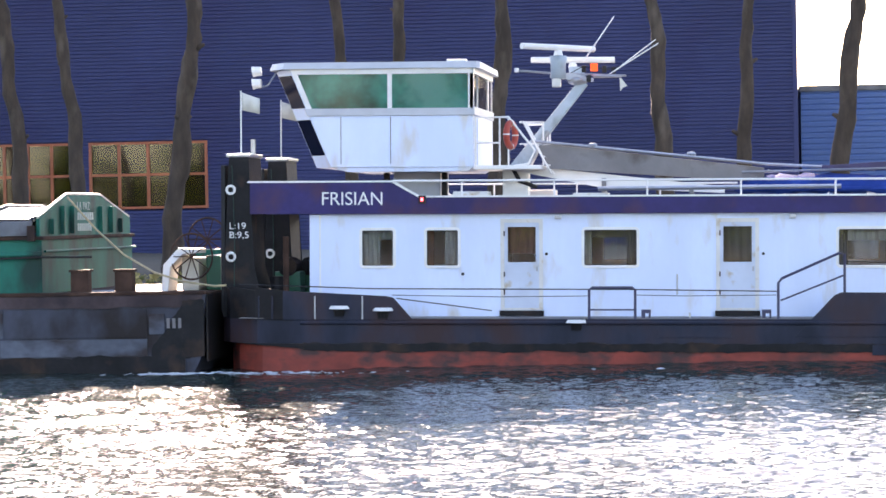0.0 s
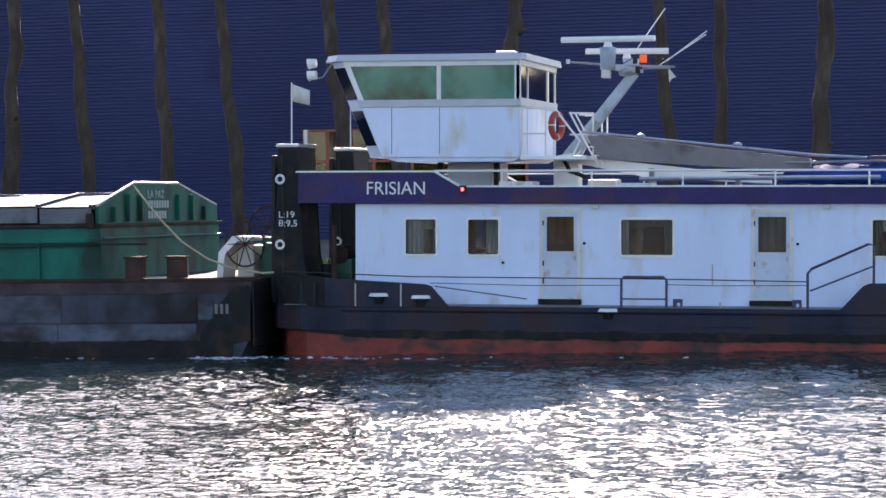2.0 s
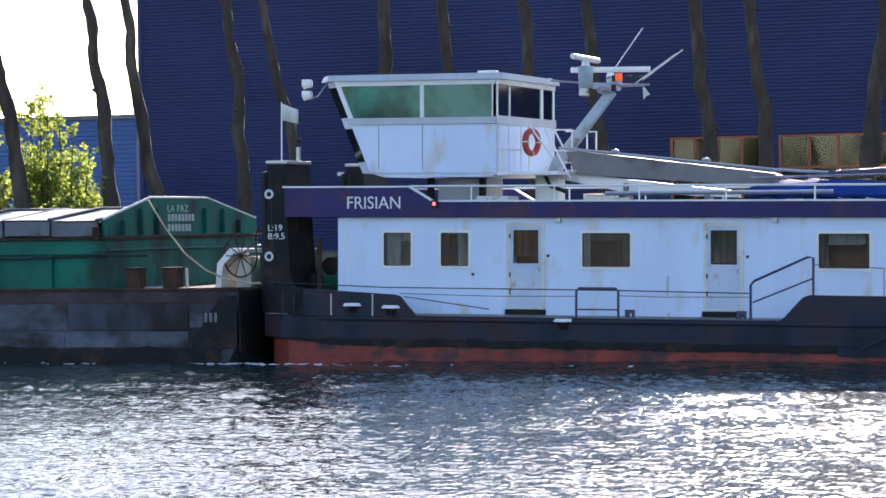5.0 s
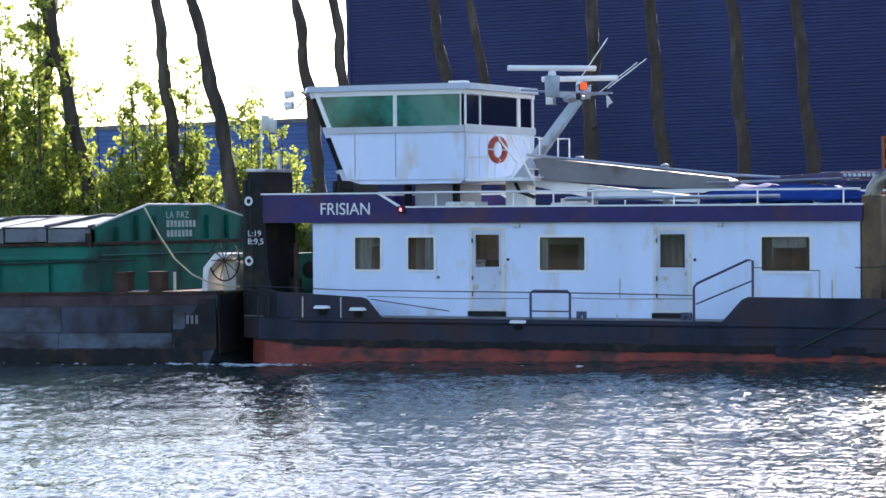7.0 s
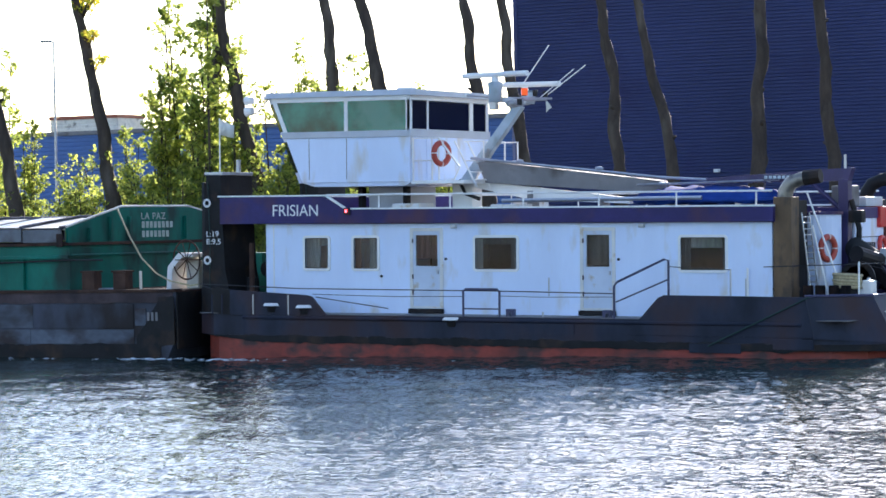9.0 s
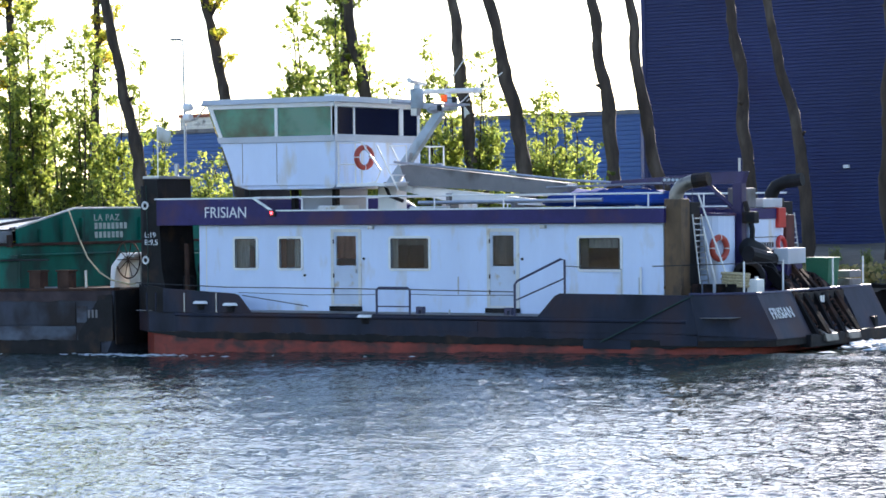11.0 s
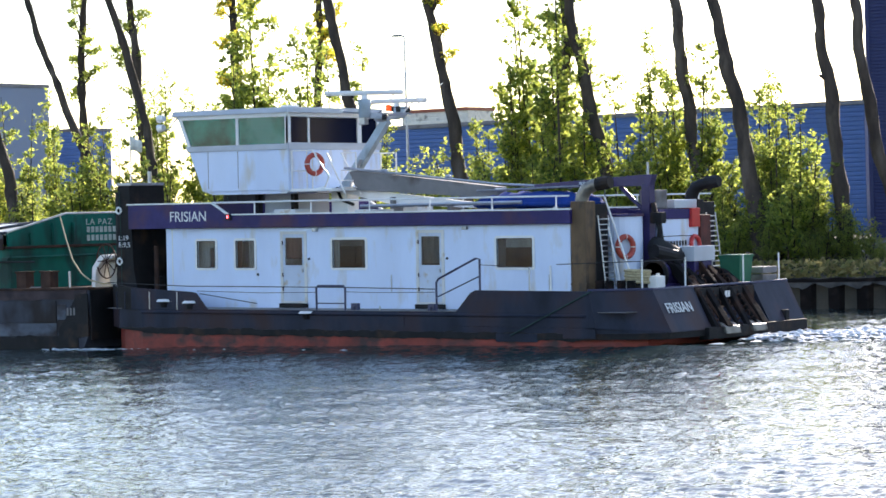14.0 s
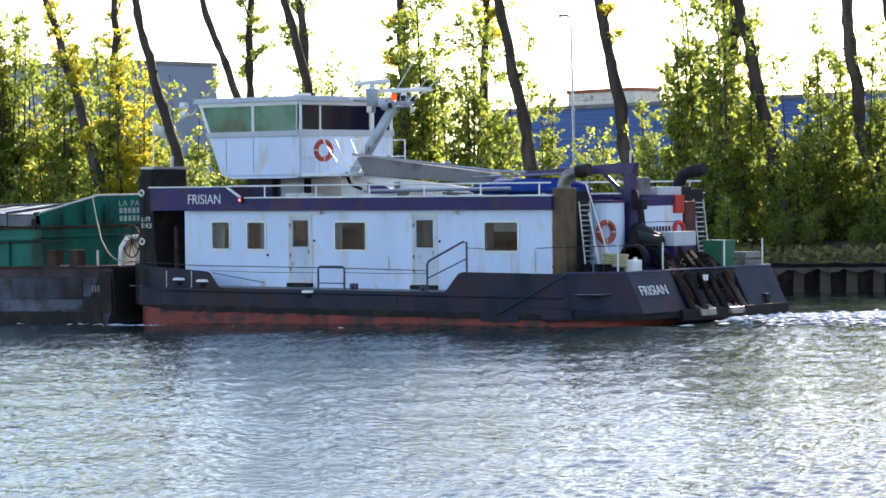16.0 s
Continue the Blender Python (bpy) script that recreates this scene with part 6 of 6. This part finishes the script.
    for xx in (ex - .08, ex):
        bm.faces.new([bm.verts.new((xx, y, z)) for y, z in prof])
    bm.verts.ensure_lookup_table()
    for i in range(6):
        j = (i + 1) % 6
        bm.faces.new((bm.verts[i], bm.verts[j], bm.verts[6 + j], bm.verts[6 + i]))
    part("end_wall", bm, M_GREEN, barge, "green gabled end wall")
    bm = bmesh.new()
    tube(bm, [(ex - .04, cy0 + .0, 3.49), (ex - .04, ridge - 1.7, 4.03), (ex - .04, ridge + 1.6, 4.03), (ex - .04, cy1, 3.49)], .035, 6)
    part("gable_edge", bm, M_HATCH, barge, "pale worn edge of the gable")
    part("end_lower", box(bmesh.new(), cx, cx + .06, cy0 + .01, cy1 - .01, 1.76, 2.97), M_GREEN, barge)
    for y in (.6, 1.6, 2.5, 5.3, 6.4, 7.4):
        part("stiffener", box(bmesh.new(), ex, ex + .1, y, y + .08, 3.1, 3.45 if y in (.6, 7.4) else 3.75, .01), M_GREEN, barge)
    part("end_rail", tube(bmesh.new(), [(ex + .12, cy0, 2.72), (ex + .12, cy1, 2.72)], .03, 6), M_GREEN, barge)
    # hatch covers: pale, slightly overlapping, gabled
    x = ex - .12
    n = 0
    while x > XF + 1:
        w = 1.32
        h = empty("hatch_cover", pose(0, 0, 0), "", "")
        h.parent = barge
        for k in ("label", "category"):
            if k in h:
                del h[k]
        dz = .03 if n % 2 else 0.0
        bm = bmesh.new()
        pr = [(cy0 - .12, 3.46 + dz), (ridge - 1.7, 3.73 + dz), (ridge + 1.6, 3.73 + dz), (cy1 + .12, 3.46 + dz)]
        rows = [[bm.verts.new((xx, y, z)) for y, z in pr] for xx in (x - w + .02, x)]
        rows2 = [[bm.verts.new((xx, y * .97 + .1, z - .06)) for y, z in pr] for xx in (x - w + .02, x)]
        for i in range(3):
            bm.faces.new((rows[0][i], rows[1][i], rows[1][i + 1], rows[0][i + 1]))
            bm.faces.new((rows2[0][i], rows2[0][i + 1], rows2[1][i + 1], rows2[1][i]))
            for a, b in ((rows[0], rows2[0]), (rows[1], rows2[1])):
                bm.faces.new((a[i], a[i + 1], b[i + 1], b[i]))
        part("cover_plate", bm, M_HATCH, h)
        bm = bmesh.new()
        tube(bm, [(x - .02, cy0 - .15, 3.46 + dz), (x - .02, ridge - 1.7, 3.74 + dz), (x - .02, ridge + 1.6, 3.74 + dz), (x - .02, cy1 + .15, 3.46 + dz)], .05, 5)
        part("cover_rib", bm, M_BARGE, h)
        part("skirt", box(bmesh.new(), x - w + .04, x - .02, cy0 - .13, cy0 - .07, 3.07 + dz, 3.42 + dz, .01), M_SKIRT, h, "grey dented edge of the cover")
        part("skirt", box(bmesh.new(), x - w + .04, x - .02, cy1 + .07, cy1 + .13, 3.07 + dz, 3.42 + dz, .01), M_SKIRT, h)
        if n % 3 == 0:
            part("clamp", box(bmesh.new(), x - .12, x + .06, cy0 - .2, cy0 - .135, 2.95, 3.3, .015), M_RUST, h)
        x -= w
        n += 1
    # marks on the gable
    mk = Matrix(((0, 0, 1, 0), (1, 0, 0, 0), (0, 1, 0, 0), (0, 0, 0, 1)))
    lettering("barge_name", "LA PAZ", .27, M_GREYTEXT, Matrix.Translation((ex + .012, 3.15, 3.66)) @ mk, barge, "pale lettering LA PAZ", spacing=1.15, width=1.25)
    for z, cnt in ((3.42, 8), (3.16, 7)):
        for k in range(cnt):
            part("number_bar", box(bmesh.new(), ex, ex + .012, 3.2 + k * .2, 3.33 + k * .2, z, z + .18), M_GREYTEXT, barge)
    # after deck gear
    wz = 1.76
    g = part("windlass", box(bmesh.new(), XE - .95, XE - .55, .9, 2.6, wz, wz + .75, .06), M_HATCH, barge, "pale windlass with spoked handwheels")
    part("windlass_cover", prism(bmesh.new(), [(XE - 1.35, wz), (XE - 1.2, wz), (XE - 1.15, wz + .55), (XE - .85, wz + .85), (XE - .5, wz + .85), (XE - .5, wz + .95), (XE - .95, wz + .97), (XE - 1.3, wz + .6)], .55, 1.5, .01), M_WHITE, g, "white curved guard plate")
    for yy, r, zz in ((.45, .52, .78), (2.3, .5, 1.15)):
        bm = bmesh.new()
        cxx = XE - .62
        ring(bm, (cxx, yy, wz + zz), (.25, 1, 0), r, .022, 28, 6)
        for k in range(5):
            a = math.pi * k / 5
            d = Vector((math.cos(a), -.25 * math.cos(a), math.sin(a))) * r
            c = Vector((cxx, yy, wz + zz))
            tube(bm, [c - d, c + d], .014, 5)
        part("handwheel", bm, M_RUST, g, "large spoked handwheel")
    part("gear_box", box(bmesh.new(), XE - .45, XE - .1, 1.2, 2.2, wz, wz + .8, .05), M_BINGREEN, g)
    part("mooring_rope", tube(bmesh.new(), [(ex + .1, 1.9, 3.95), (ex + .9, 1.3, 3.2), (ex + 1.7, .7, 2.6), (ex + 2.5, .2, 2.2), (ex + 3.2, -.2, 2.0), (XE + .1, -.5, 1.88), (XE + .35, -.5, 1.9)], .024, 8), M_ROPE, barge, "pale yellow mooring rope")
    part("deck_locker", box(bmesh.new(), XE - 1.5, XE - .6, 4.2, 5.4, wz, wz + .9, .03), M_GREEN, barge)
    part("fuel_valve", tube(bmesh.new(), [(XE - 2.0, .3, wz), (XE - 2.0, .3, wz + .5)], .04, 6), M_STEEL, barge)
    for k in range(3):
        part("draught_bar", box(bmesh.new(), XE - .9 + k * .13, XE - .83 + k * .13, yn - .045, yn - .037, .98, 1.2), M_GREY, barge)


build_barge()


# ---- wake and bow foam: lumps of white water that go with the hull ----
FOAM = []


def foam(name, spots, label):
    """Flecks of white water: many small squashed lumps in loose patches (x, y, spread x, spread y, count)."""
    f = empty(name, barge_pose(TUG_X[0][1]), label, "foam", kind="stuff")
    FOAM.append(f)
    for i, (x, y, sx, sy, n) in enumerate(spots):
        rng = np.random.default_rng(900 + i)
        base = np.array([(1, 0, 0), (.4, .9, .1), (-.6, .7, 0), (-1, -.1, .1), (-.4, -.8, 0), (.6, -.7, .1), (.1, .1, .8), (0, 0, -.8)])
        faces = [(k, (k + 1) % 6, 6) for k in range(6)] + [((k + 1) % 6, k, 7) for k in range(6)]
        V, F = [], []
        for k in range(n):
            s = rng.uniform(.02, .06 if x < 10 else .08)
            a = rng.uniform(0, 6.28)
            lump = base * (1 + .35 * rng.normal(size=base.shape)) * ((s * 2.0, s * 1.6, s * .35) if x < 10 else (s * 2.4, s * 2.0, s * .7))
            lump = lump @ np.array(((math.cos(a), math.sin(a), 0), (-math.sin(a), math.cos(a), 0), (0, 0, 1)))
            c = (x + rng.normal() * sx, y + rng.normal() * sy, (-.03 + rng.random() * .045) if x < 10 else (-.02 + rng.random() * .14))
            F += [tuple(q + len(V) for q in face) for face in faces]
            V += (lump + c).tolist()
        me = bpy.data.meshes.new("crest")
        me.from_pydata(V, [], F)
        me.materials.append(M_FOAM)
        ob = new("crest", me)
        ob.parent = f


foam("bow_foam", [(-4.0, -1.5, .5, .25, 90), (-2.9, -1.5, .5, .25, 110), (-1.4, -1.7, .8, .22, 110), (2.0, -1.6, 1.6, .2, 36), (7.5, -1.5, 2.4, .16, 22), (-9, -1.4, 3, .12, 40)], "white foam curling along the hull")
foam("stern_wake", [(16.6, 5.2, .35, 1.2, 260), (18.6, 5.8, .9, 1.4, 800), (21.8, 6.5, 1.6, 2.0, 900), (25.5, 7.0, 2, 2.2, 600)], "churned white wake behind the stern")


def hull_wash():
    """The low swell that the boat draws along its side, of the same water."""
    xs, ys = np.arange(-5.0, 24.0, 0.11), BEAM0 + 0.05 - np.linspace(0, 1, 46) ** 1.3 * 4.2

    def swell(X, Y):
        d = BEAM0 - Y
        along = np.clip((X + 4) / 8, 0.25, 1) * np.clip((24 - X) / 6, 0, 1)
        return 0.085 * along * np.exp(-np.maximum(d, 0) / 1.3) * (1 + 0.2 * np.sin(X * 0.9)) + waves(X + 3, Y + 50) * 1.3 - 0.075 * np.clip(d / 3, 0, 1) - 0.05 * (1 - along)
    w = grid_sheet("hull_wash", xs, ys, swell, M_WATER)
    w.matrix_world = barge_pose(TUG_X[0][1])
    tagged(w, "low swell of canal water along the boat's side", "water", kind="stuff")
    FOAM.append(w)


hull_wash()


# ---- movement ----
def motions():
    rows = [(t, tug_pose(x)) for t, x in TUG_X]
    walk(tug, rows)
    walk(barge, [(t, barge_pose(x)) for t, x in TUG_X])
    for ob in FOAM:
        walk(ob, [(t, barge_pose(x)) for t, x in TUG_X])
    for ob, place in CARGO:
        walk(ob, [(t, m @ place) for t, m in rows])
    # the upper scanner turns once in 2.4 s, the lower one rests
    (upper, p), (lower, q) = SCAN
    walk(upper, [(t * 0.4, pose(*p, 0, 0, 5 + 153.0 * (t * 0.4 - 0.9))) for t in range(41)])
    lower.matrix_basis = pose(*q, 0, 0, 8)
    # ripples drift slowly down the canal
    walk(water, [(0, pose(0, 0, 0)), (8, pose(-1.6, -0.2, 0)), (16, pose(-3.2, -0.4, 0))])


motions()
